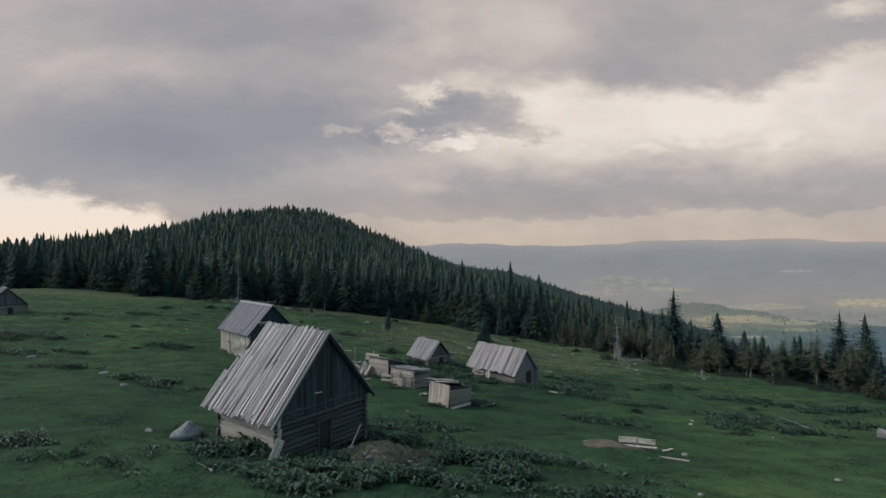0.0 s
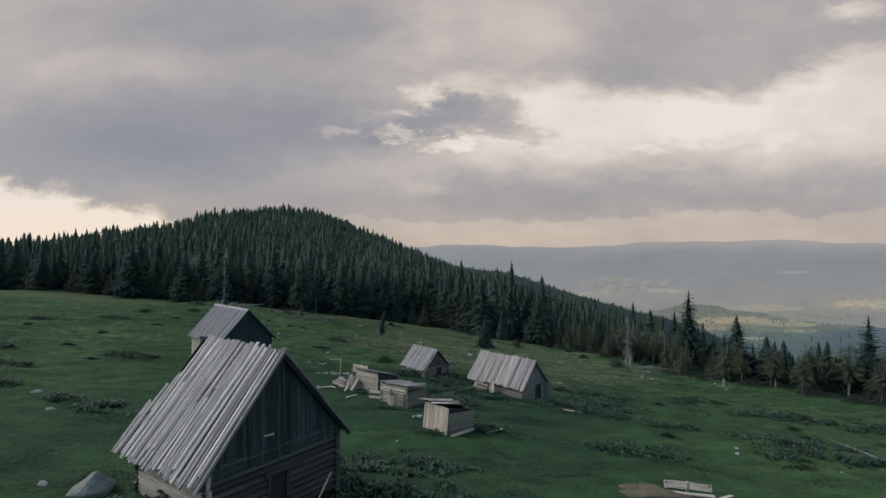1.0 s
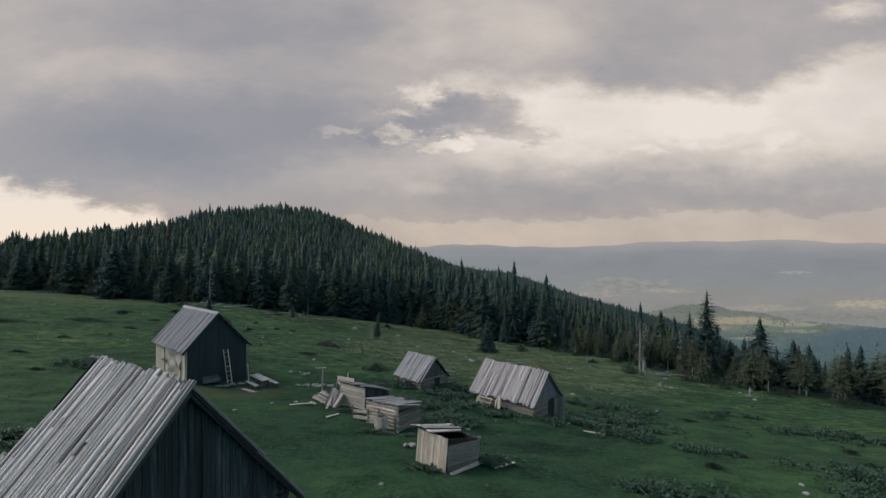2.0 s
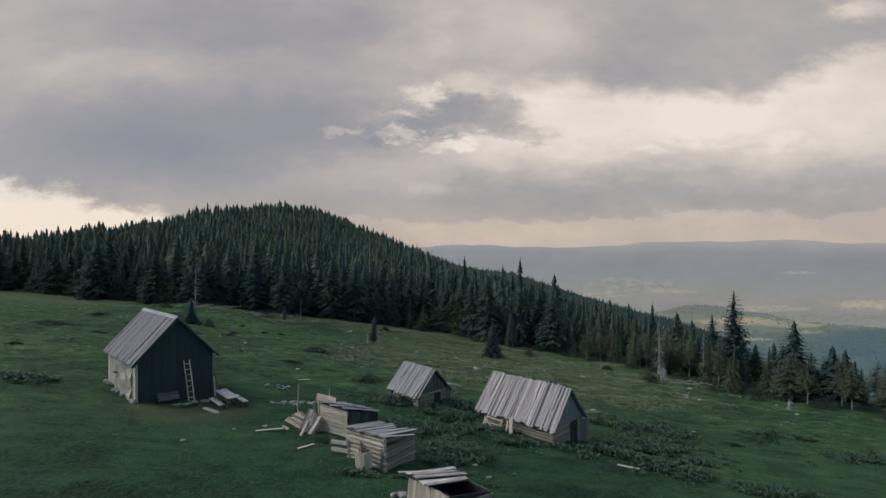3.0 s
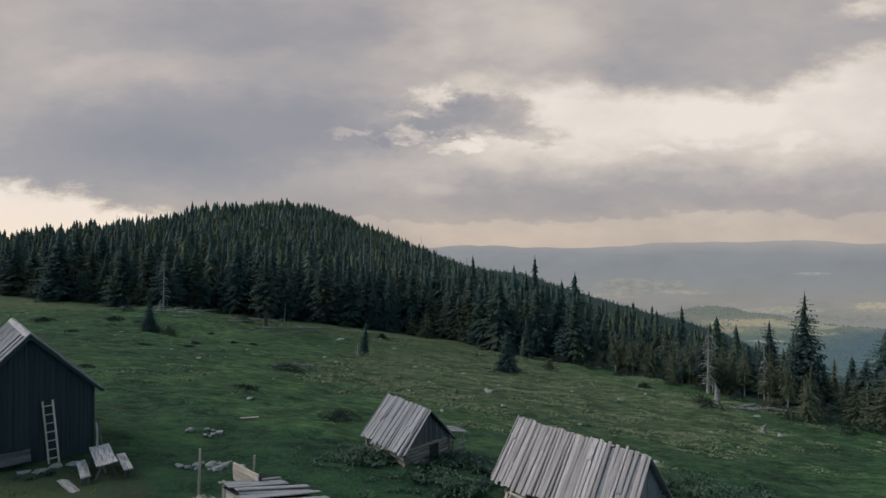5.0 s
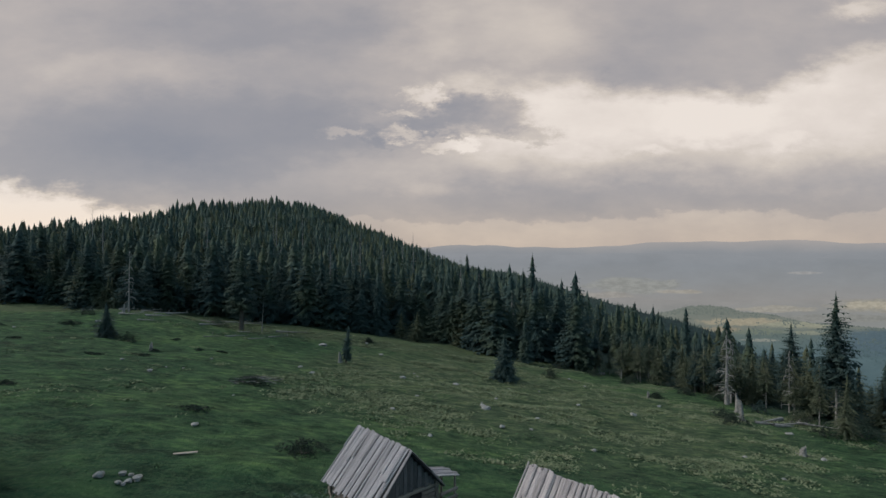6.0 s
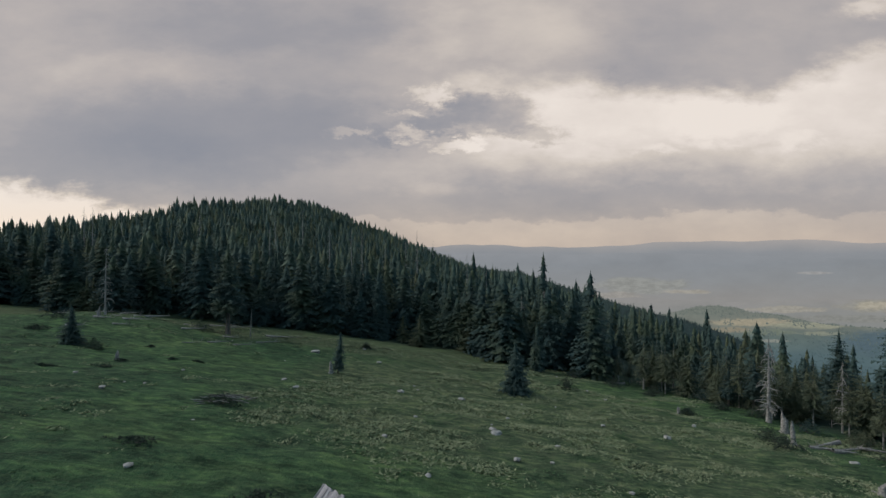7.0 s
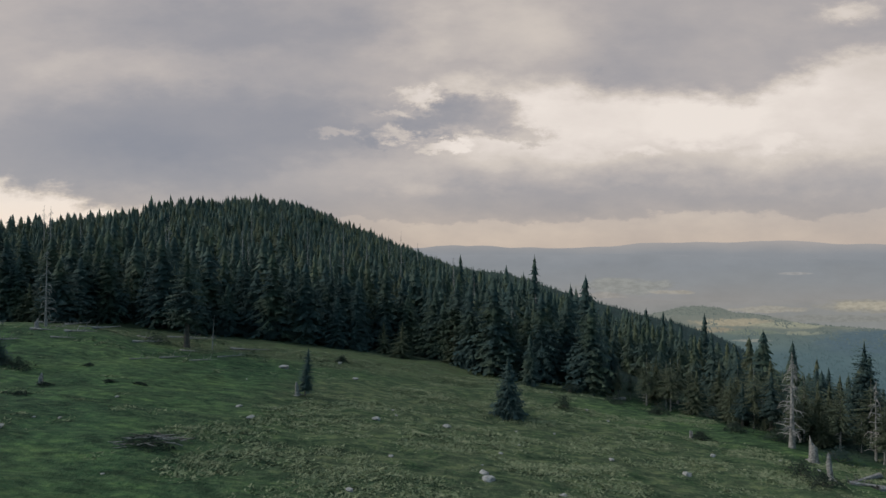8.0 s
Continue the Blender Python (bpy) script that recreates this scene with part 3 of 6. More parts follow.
def piece_mesh(kind, mat, k):
    key = (kind, mat.name)
    if key not in POOL:
        shapes = {"log": lambda: unit_logs(6, 5), "split": lambda: unit_boards(10, 3), "board": lambda: unit_boards(10, 4, wobble=0.045, crown=0.12)}[kind]()
        POOL[key] = [outward(mesh_from(kind, v, f, mat, smooth=False)) for v, f in shapes]
    return POOL[key][k % len(POOL[key])]


DICE = random.Random(11)


def beam(name, p0, p1, width, thick, mat, parent, out=(0, 0, 1), kind="board", label=""):
    """One board or log from p0 to p1, its broad face towards out."""
    p0, p1 = Vector(p0), Vector(p1)
    along = p1 - p0
    x = along.normalized()
    y = Vector(out).cross(x)
    y = y.normalized() if y.length > 1e-4 else x.orthogonal().normalized()
    z = x.cross(y)
    rot = Matrix((x, y, z)).transposed().to_4x4()
    m = Matrix.Translation(p0) @ rot @ Matrix.Diagonal((along.length, width, thick, 1))
    return child(name, piece_mesh(kind, mat, DICE.randrange(99)), parent, m, label)


def slab(bm, corners, thick, out):
    """A flat panel: corners in order, thickened against out."""
    n = Vector(out).normalized() * thick
    a = [bm.verts.new(Vector(c)) for c in corners]
    b = [bm.verts.new(Vector(c) - n) for c in corners]
    k = len(corners)
    bm.faces.new(a)
    bm.faces.new(list(reversed(b)))
    for i in range(k):
        bm.faces.new((a[i], b[i], b[(i + 1) % k], a[(i + 1) % k]))
    bmesh.ops.recalc_face_normals(bm, faces=bm.faces)


def log_wall(parent, p0, p1, low, high, d, mat, out, over=0.18, holes=()):
    """Horizontal logs between two corners; their ends stand past the corners. holes: (from, to, top) along the wall."""
    p0, p1 = Vector((*p0, 0)), Vector((*p1, 0))
    way = (p1 - p0).normalized()
    length = (p1 - p0).length
    z, k = low + d / 2, 0
    while z < high:
        e0, e1 = (over * DICE.uniform(0.6, 1.2), over * DICE.uniform(0.6, 1.2))
        spans = [(-e0, length + e1)]
        for a, b, top in holes:
            if z < top:
                spans = [(-e0, a), (b, length + e1)]
        for a, b in spans:
            q0, q1 = p0 + way * a, p0 + way * b
            q0.z = z + DICE.uniform(-0.01, 0.01)
            q1.z = z + DICE.uniform(-0.02, 0.02)
            beam("log", q0, q1, d * 1.06, d * 1.05, mat, parent, out, "log")
        z += d * 0.95
        k += 1


def upright_boards(parent, p0, p1, low, top, width, mat, out, gap=0.012, name="board", holes=()):
    """Vertical boards along a wall; top is a function of the way along it."""
    p0, p1 = Vector((*p0, 0)), Vector((*p1, 0))
    way = (p1 - p0).normalized()
    length = (p1 - p0).length
    n = Vector(out).normalized()
    a = 0.0
    while a < length - 0.04:
        w = min(width * DICE.uniform(0.75, 1.25), length - a)
        c = p0 + way * (a + w / 2) + n * DICE.uniform(0.0, 0.025)
        foot = low + DICE.uniform(-0.06, 0.06)
        for h0, h1, htop in holes:
            if h0 < a + w / 2 < h1:
                foot = htop
        head = top(a + w / 2)
        if head - foot > 0.12:
            beam(name, (c.x, c.y, foot), (c.x, c.y, head), w - gap, 0.03, mat, parent, n)
        a += w


def gable_roof(hut, half, eave, high, y0, y1, mat, width, over=0.14, ragged=0.12, name="roof_plank", label="", cap=None, doubled=0.0, gapmat=None, steps=(), thick=0.05, east=None, gaps=(0.004, 0.036)):
    """Deck and planks of both slopes. The ridge runs along y at x = 0."""
    bm = bmesh.new()
    for s in (-1, 1):
        out = Vector((s * (high - eave), 0, half)).normalized()
        back = y1 - max([r + 0.12 for r, _ in steps] or [0.05])
        slab(bm, [(0, y0 + 0.05, high - 0.05), (0, back, high - 0.05), (s * half * 0.97, back, high - 0.05 + 0.97 * (eave - high)), (s * half * 0.97, y0 + 0.05, high - 0.05 + 0.97 * (eave - high))], 0.03, out)
    if steps:
        f0, f1 = 0.66, 0.97
        slab(bm, [(-half * f0, back, high - 0.06 + f0 * (eave - high)), (-half * f0, y1 - 0.06, high - 0.06 + f0 * (eave - high)), (-half * f1, y1 - 0.06, high - 0.06 + f1 * (eave - high)), (-half * f1, back, high - 0.06 + f1 * (eave - high))], 0.03, Vector((eave - high, 0, half)))
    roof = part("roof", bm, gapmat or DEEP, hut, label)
    for s in (-1, 1):
        slope = Vector((s * half, 0, eave - high))
        d = slope.normalized()
        out = Vector((s * (high - eave), 0, half)).normalized()
        y = y0
        while y < y1 - 0.03:
            w = min(width * DICE.uniform(0.7, 1.3), y1 - y)
            c = y + w / 2
            if DICE.random() < 0.05 and doubled and y < y1 - 1.2:
                y += w * 0.6
                continue
            a = Vector((0, c, high)) - d * DICE.uniform(0.0, over) * (1 if s < 0 else 0.2) + out * DICE.uniform(0.0, 0.05)
            b = Vector((0, c + DICE.uniform(-0.07, 0.07), high)) + slope + d * DICE.uniform(-ragged * 0.4, ragged) + out * DICE.uniform(0.0, 0.05)
            cut = max([f for reach, f in steps if s < 0 and c > y1 - reach] or [0])
            a = a + slope * cut
            # east: duller copy of the wood for the slope turned from the light
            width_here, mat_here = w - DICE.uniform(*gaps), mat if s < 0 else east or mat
            if doubled and DICE.random() < 0.3:
                # two shorter lengths, the upper one lapping over the lower
                f = DICE.uniform(0.3, 0.7)
                beam(name, a.lerp(b, f - 0.05), b, width_here, thick * DICE.uniform(0.7, 1.0), mat_here, roof, out, "split")
                b = a.lerp(b, f) + out * 0.045
                a = a + out * 0.02
            beam(name, a, b, width_here, thick * DICE.uniform(0.7, 1.2), mat_here, roof, out, "split" if doubled else "board")
            if cut:
                y += w
                continue
            if DICE.random() < doubled:
                cc = y + w + DICE.uniform(-0.03, 0.03)
                if cc < y1 - 0.05:
                    q = out * 0.05
                    top = d * DICE.uniform(0.0, 0.25)
                    beam(name, Vector((0, cc, high)) + q + top - d * DICE.uniform(0, over), Vector((0, cc + DICE.uniform(-0.06, 0.06), high)) + slope + q + d * DICE.uniform(-0.5, ragged), width * DICE.uniform(0.45, 0.8), thick, mat if s < 0 else east or mat, roof, out, "split")
            y += w
    if cap:
        for s in (-1, 1):
            d = Vector((s * half, 0, eave - high)).normalized()
            out = Vector((s * (high - eave), 0, half)).normalized()
            beam("ridge_board", Vector((0, y0 - 0.05, high + 0.03)) + d * 0.10 + out * 0.045, Vector((0, y1 + 0.05, high + 0.03)) + d * 0.10 + out * 0.045, 0.22, 0.03, cap, roof, out)
    return roof


def gable_backing(hut, half, low, eave, high, y, mat, name="gable_wall", out=-1, label=""):
    bm = bmesh.new()
    slab(bm, [(-half, y, low), (half, y, low), (half, y, eave), (0, y, high), (-half, y, eave)], 0.05, (0, out, 0))
    return part(name, bm, mat, hut, label)


def side_backing(hut, x, y0, y1, low, high, mat, out, name="side_wall", label=""):
    bm = bmesh.new()
    slab(bm, [(x, y0, low), (x, y1, low), (x, y1, high), (x, y0, high)], 0.05, (out, 0, 0))
    return part(name, bm, mat, hut, label)


def near_hut():
    hut = thing("log_hut", pose(-7.347, 24.46, 4.15, 0, 0, 54.0), "old log hut with a steep grey plank roof among docks", "hut")
    half, eave, high, y0, y1 = 2.95, 1.19, 4.62, -2.85, 2.55
    # light is put into the woods: sunlit west side, shaded gables and east
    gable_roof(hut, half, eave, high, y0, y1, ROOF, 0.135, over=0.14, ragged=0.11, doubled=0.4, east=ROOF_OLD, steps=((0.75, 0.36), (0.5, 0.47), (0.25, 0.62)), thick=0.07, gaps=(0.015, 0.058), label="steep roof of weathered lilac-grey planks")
    w, yf, yb = 2.45, -2.45, 1.75
    slope = (high - eave) / half
    wall_top = high - 0.12 - slope * w
    west = side_backing(hut, -w, yf, yb, -0.9, wall_top, DEEP, -1, label="low wall of hewn logs, coloured pale as in sunlight")
    z = -0.85
    while z < wall_top - 0.32:
        h = DICE.uniform(0.40, 0.50)
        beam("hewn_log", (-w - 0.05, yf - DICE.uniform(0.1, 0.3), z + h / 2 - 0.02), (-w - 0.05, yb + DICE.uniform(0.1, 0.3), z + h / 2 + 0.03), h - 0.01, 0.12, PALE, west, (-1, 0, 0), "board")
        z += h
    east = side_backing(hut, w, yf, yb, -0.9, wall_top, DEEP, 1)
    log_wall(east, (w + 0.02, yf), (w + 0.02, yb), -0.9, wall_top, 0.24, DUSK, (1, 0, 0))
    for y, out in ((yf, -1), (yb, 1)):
        g = gable_backing(hut, w, -0.8, wall_top, high - 0.14, y, DEEP, out=out, label="gable of boards over logs, coloured dark for shade")
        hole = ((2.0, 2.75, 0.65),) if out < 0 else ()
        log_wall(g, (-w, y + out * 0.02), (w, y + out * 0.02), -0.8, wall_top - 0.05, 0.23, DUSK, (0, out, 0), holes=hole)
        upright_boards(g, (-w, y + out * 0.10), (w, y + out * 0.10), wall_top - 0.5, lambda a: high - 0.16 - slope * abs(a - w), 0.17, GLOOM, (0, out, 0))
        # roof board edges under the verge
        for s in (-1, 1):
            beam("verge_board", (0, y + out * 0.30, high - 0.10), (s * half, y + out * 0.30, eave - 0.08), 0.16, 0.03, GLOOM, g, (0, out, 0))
    # dark panel standing for a shaded recess in the gable, with posts round it
    frame_bm = bmesh.new()
    slab(frame_bm, [(-0.38, yf - 0.10, -0.8), (0.22, yf - 0.10, -0.8), (0.22, yf - 0.10, 0.62), (-0.38, yf - 0.10, 0.62)], 0.05, (0, -1, 0))
    door = part("door", frame_bm, DEEP, hut, "dark panel for the shaded recess in the gable")
    for x in (-0.44, 0.28):
        beam("door_post", (x, yf - 0.13, -0.8), (x, yf - 0.13, 0.70), 0.11, 0.08, DUSK, door, (0, -1, 0))
    beam("lintel", (-0.6, yf - 0.15, 0.70), (0.9, yf - 0.15, 0.78), 0.14, 0.1, DUSK, door, (0, -1, 0))
    beam("latch_bar", (-0.62, yf - 0.17, 2.02), (-0.28, yf - 0.17, 2.0), 0.05, 0.05, PALE, door, (0, -1, 0))
    # loose plank against the near corner
    prop = thing("leaning_plank", pose(-7.347, 24.46, 4.15, 0, 0, 54.0), "wide pale plank leaning on the hut corner", "plank")
    beam("plank", (-2.55, -2.80, 0.62), (-3.30, -2.85, -0.62), 0.34, 0.06, PALE, prop, (-0.3, -0.9, 0.3))
    pole = thing("leaning_pole", pose(-4.25, 23.0, gz(-4.25, 23.0)), "thin pale pole leaning beside the dark gable", "pole")
    beam("stick", (0, 0, 0.05), (0.30, 1.60, 0.75), 0.06, 0.06, PALE, pole, (0, -1, 0), "log")


near_hut()


def black_hut():
    base = pose(-20.15, 55.3, 1.10, 0, 0, 46)
    hut = thing("tarred_hut", base, "black tarred board hut with a grey plank roof and plastic-covered wall", "hut")
    half, eave, high, y0, y1 = 2.70, 2.68, 5.55, -3.6, 3.7
    gable_roof(hut, half, eave, high, y0, y1, ROOF_OLD, 0.19, over=0.0, ragged=0.04, cap=DULL, label="neat roof of grey boards with a ridge cap")
    w, yf, yb = 2.36, -3.30, 3.55
    slope = (high - eave) / half
    wall_top = high - 0.10 - slope * w
    for y, out in ((yf, -1), (yb, 1)):
        g = gable_backing(hut, w, -0.5, wall_top, high - 0.14, y, TARRED, out=out, label="black tarred gable")
        upright_boards(g, (-w, y + out * 0.03), (w, y + out * 0.03), -0.35, lambda a: high - 0.16 - slope * abs(a - w), 0.18, TARRED, (0, out, 0))
        for s in (-1, 1):
            beam("verge_board", (0, y + out * 0.28, high - 0.06), (s * half, y + out * 0.28, eave - 0.06), 0.15, 0.03, TARRED, g, (0, out, 0))
    west = side_backing(hut, -w, yf, yb, -0.4, wall_top, DEEP, -1, label="pale board wall under a plastic sheet")
    upright_boards(west, (-w - 0.03, yf), (-w - 0.03, yb), -0.1, lambda a: wall_top, 0.22, PALE, (-1, 0, 0))
    east = side_backing(hut, w, yf, yb, -0.6, wall_top, TARRED, 1)
    upright_boards(east, (w + 0.03, yf), (w + 0.03, yb), -0.5, lambda a: wall_top, 0.22, BOARD, (1, 0, 0))
    # crumpled sheet nailed over the wall
    bm = bmesh.new()
    nx, nz = 34, 22
    rows = []
    for j in range(nz + 1):
        for i in range(nx + 1):
            a, b = i / nx, j / nz
            sag = 0.07 + 0.05 * math.sin(9 * a + 3 * math.sin(5 * b)) + 0.04 * math.sin(13 * b + 4 * a) + 0.03 * noise.noise((a * 6, b * 6, 2))
            rows.append(bm.verts.new((-w - 0.07 - max(sag, 0.015), yf + 0.85 + 3.3 * a, 0.10 + (wall_top - 0.28) * b + 0.04 * math.sin(7 * a) * (1 - b))))
    for j in range(nz):
        for i in range(nx):
            k = j * (nx + 1) + i
            bm.faces.new((rows[k], rows[k + 1], rows[k + nx + 2], rows[k + nx + 1]))
    bmesh.ops.solidify(bm, geom=bm.faces[:], thickness=0.008)
    sheet = part("plastic_sheet", bm, SHEET, west, "crumpled cream plastic sheet")
    sheet.data.shade_smooth()
    beam("corner_board", (-w - 0.05, yf - 0.06, -0.25), (-w - 0.05, yf - 0.06, wall_top), 0.14, 0.06, PALE, hut, (-1, -1, 0))
    beam("lath", (-w - 0.14, yf + 4.4, 0.2), (-w - 0.14, yf + 4.4, wall_top - 0.05), 0.07, 0.03, BOARD, west, (-1, 0, 0))
    beam("shelf", (-w - 0.2, yf + 4.15, 1.55), (-w - 0.2, yf + 4.75, 1.55), 0.2, 0.05, BOARD, west, (0, 0, 1))
    # ladder on the black gable
    lad = thing("ladder", base, "pale wooden ladder leaning on the black gable", "ladder")
    for x in (0.24, 0.60):
        beam("rail", (x + 0.38, yf - 0.52, -0.15), (x + 0.20, yf - 0.08, 2.55), 0.07, 0.06, PALE, lad, (0, -1, 0.2))
    for k in range(7):
        f = 0.08 + k / 7.2
        a = Vector((0.62, yf - 0.52, -0.15)).lerp(Vector((0.44, yf - 0.08, 2.55)), f)
        beam("rung", a + Vector((-0.04, -0.02, 0)), a + Vector((0.40, -0.02, 0.01)), 0.045, 0.04, PALE, lad, (0, -1, 0.2))
    # planks and slabs lying at the foot of the wall
    bench = thing("plank_trough", base @ pose(0, 0, 0.12), "grey wooden trough lying under the black gable", "trough")
    beam("side", (-1.25, yf - 0.55, 0.22), (0.0, yf - 0.55, 0.20), 0.30, 0.05, BOARD, bench, (0, -1, 0.4))
    beam("bottom", (-1.25, yf - 0.38, 0.10), (0.0, yf - 0.38, 0.08), 0.30, 0.05, BOARD, bench, (0, 0, 1))
    beam("side", (-1.25, yf - 0.20, 0.34), (0.0, yf - 0.20, 0.30), 0.34, 0.05, BOARD, bench, (0, -1, 0.1))
    rack = thing("lean_posts", base, "weathered posts propped at the far corner of the hut", "posts")
    beam("post", (w + 0.35, yf - 0.45, -0.6), (w + 0.15, yf - 0.1, 1.35), 0.08, 0.08, BOARD, rack, (0, -1, 0), "log")
    beam("post", (w + 0.10, yf - 0.35, -0.5), (w + 0.12, yf - 0.08, 1.1), 0.10, 0.06, PALE, rack, (0, -1, 0))
    for k in range(4):
        st = thing("flat_stone", base @ pose(-0.4 + 0.75 * k * 0.8, yf - 1.0 - 0.25 * (k % 2), gz(-17.6 + 0.5 * k, 53) - 1.10 + 0.02, 0, 0, 40 * k), "flat pale stone lying before the hut", "stone", "flat stones at the hut")
        child("slab", stone_mesh(k, (0.34, 0.24, 0.06), STONE), st)
    for k in range(14):
        a = DICE.uniform(yf - 0.1, yb - 0.6)
        q = base @ Vector((-w - 0.12 - DICE.uniform(0, 0.25), a, 0))
        s = DICE.uniform(0.13, 0.24)
        st = thing("foundation_stone", pose(q.x, q.y, gz(q.x, q.y) + s * 0.3, 0, 0, DICE.uniform(0, 360)), "rough pale stone under the hut wall", "stone", "foundation stones")
        child("stone", stone_mesh(k, (s, s * 0.8, s * 0.7), STONE), st)


STONES = {}


def stone_mesh(k, size, mat):
    """An uneven stone, squashed to size."""
    key = (k % 5, tuple(round(s, 2) for s in size), mat.name)
    if key not in STONES:
        bm = bmesh.new()
        bmesh.ops.create_icosphere(bm, subdivisions=2, radius=1.0)
        for v in bm.verts:
            d = 1 + 0.6 * noise.noise(v.co * 1.1 + Vector((7.7 * (k % 5), 1, 3))) + 0.16 * noise.noise(v.co * 3.1 + Vector((k % 5, 9, 2)))
            v.co = Vector((v.co.x * size[0], v.co.y * size[1], v.co.z * size[2])) * d
        me = bpy.data.meshes.new("stone")
        bm.to_mesh(me)
        bm.free()
        me.materials.append(mat)
        STONES[key] = me
    return STONES[key]


black_hut()


def picnic_table():
    m = pose(-14.15, 52.5, gz(-14.15, 52.5) - 0.06, 0, 0, -49)
    t = thing("picnic_table", m, "grey plank table on trestle legs in the grass", "table")
    for k in range(3):
        beam("top_board", (-1.30 + 0.05 * (k % 2), -0.25 + 0.25 * k, 0.76), (1.30 - 0.04 * k, -0.25 + 0.25 * k, 0.76), 0.245, 0.05, ROOF, t)
    for x in (-0.95, 0.95):
        for s in (-1, 1):
            beam("leg", (x, 0.42 * s, -0.05), (x, 0.14 * s, 0.74), 0.09, 0.06, BOARD, t, (1, 0, 0))
        beam("crossbar", (x, -0.34, 0.70), (x, 0.34, 0.70), 0.08, 0.05, BOARD, t, (1, 0, 0))
    beam("stretcher", (-0.95, 0, 0.30), (0.95, 0, 0.30), 0.09, 0.05, BOARD, t, (0, 1, 0))
    for s, along, lab in ((-1, 0.25, "low plank bench beside the table"), (1, 0.45, "low plank bench behind the table")):
        b = thing("bench", m @ pose(along, 0.72 * s, 0), lab, "bench", "benches at the table")
        for k in (-1, 1):
            beam("seat_board", (-1.05, 0.085 * k, 0.44), (1.05, 0.085 * k, 0.44), 0.165, 0.05, ROOF, b)
        for x in (-0.85, 0.85):
            for k in (-1, 1):
                beam("leg", (x, 0.13 * k, -0.08), (x, 0.05 * k, 0.43), 0.1, 0.05, BOARD, b, (1, 0, 0))
    p = thing("fallen_board", m @ pose(1.2, -1.2, 0, 0, 0, 12), "pale board lying in the grass by the table", "board")
    beam("board", (-1.2, 0, 0.12), (1.1, 0, 0.14), 0.30, 0.06, ROOF, p)


picnic_table()


def barn():
    base = pose(6.20, 52.5, -1.0, 0, 0, 45)
    hut = thing("log_barn", base, "long log barn with a grey plank roof and an open door", "barn")
    half, eave, high, y0, y1 = 1.92, 1.30, 3.50, -2.95, 3.4
    gable_roof(hut, half, eave, high, y0, y1, BLEACHED, 0.19, over=0.16, ragged=0.18, doubled=0.16, thick=0.042, gapmat=ROOF_OLD, label="roof of bleached grey planks")
    w, yf, yb = 1.55, -2.6, 2.6
    slope = (high - eave) / half
    wall_top = high - 0.12 - slope * w
    for x, out in ((-w, -1), (w, 1)):
        s = side_backing(hut, x, yf, yb, -0.6, wall_top, DEEP, out, label="low wall of weathered logs")
        log_wall(s, (x + out * 0.02, yf), (x + out * 0.02, yb), -0.55, wall_top, 0.2, LOG, (out, 0, 0))
    for y, out in ((yf, -1), (yb, 1)):
        g = gable_backing(hut, w, -0.6, wall_top, high - 0.14, y, DEEP, out=out, label="gable of grey boards over logs")
        hole = ((1.75, 2.6, 1.35),) if out < 0 else ()
        log_wall(g, (-w, y + out * 0.02), (w, y + out * 0.02), -0.6, wall_top - 0.05, 0.2, LOG, (0, out, 0), holes=hole)
        upright_boards(g, (-w, y + out * 0.08), (w, y + out * 0.08), wall_top - 0.1, lambda a: high - 0.16 - slope * abs(a - w), 0.2, ROOF_OLD, (0, out, 0))
    # dark panel for the shade inside the doorway, and the door leaf swung open
    bm = bmesh.new()
    slab(bm, [(0.22, yf - 0.03, -0.4), (1.05, yf - 0.03, -0.4), (1.05, yf - 0.03, 1.3), (0.22, yf - 0.03, 1.3)], 0.02, (0, -1, 0))
    part("doorway", bm, DEEP, hut, "dark panel standing for the shaded doorway")
    bm = bmesh.new()
    slab(bm, [(1.05, yf - 0.10, -0.1), (1.75, yf - 0.55, -0.1), (1.75, yf - 0.55, 1.30), (1.05, yf - 0.10, 1.30)], 0.03, (-0.5, -0.85, 0))
    leaf = part("door", bm, LOG, hut, "open door leaf of brownish boards")
    for k in range(4):
        f = (k + 0.5) / 4
        a = Vector((1.03 + 0.7 * f, yf - 0.13 - 0.45 * f, -0.12))
        beam("board", a, a + Vector((0, 0, 1.45)), 0.205, 0.03, LOG, leaf, (-0.5, -0.85, 0))
    # broken hay rack hanging on the wall, and a plank leaning on the roof
    rack = thing("hay_rack", base, "broken rack of pale laths leaning on the barn wall", "rack")
    for a, b in ((2.3, 2.15), (1.2, 0.95)):
        beam("rail", (-w - 1.05, a, -0.45), (-w - 0.46, b, 1.20), 0.10, 0.07, PALE, rack, (-1, 0, 0))
    for k in range(5):
        f = 0.18 + 0.19 * k
        beam("rung", (-w - 1.07 + 0.59 * f, 2.42 - 0.15 * f, -0.45 + 1.65 * f), (-w - 1.07 + 0.59 * f, 1.08 - 0.25 * f, -0.47 + 1.65 * f), 0.085, 0.06, PALE, rack, (-1, 0, 0))
    beam("brace", (-w - 1.12, 0.75, -0.45), (-w - 0.62, 2.1, 0.95), 0.09, 0.06, PALE, rack, (-1, 0, 0))
    lean = thing("leaning_planks", base, "long pale planks leaning on the barn eave", "plank")
    beam("plank", (-w - 1.20, -0.25, -0.5), (-w - 0.44, 0.25, 1.45), 0.24, 0.05, PALE, lean, (-1, 0, 0.6))
    beam("plank", (-w - 0.95, 0.45, -0.45), (-w - 0.42, 0.55, 1.2), 0.13, 0.04, PALE, lean, (-1, 0, 0.6))
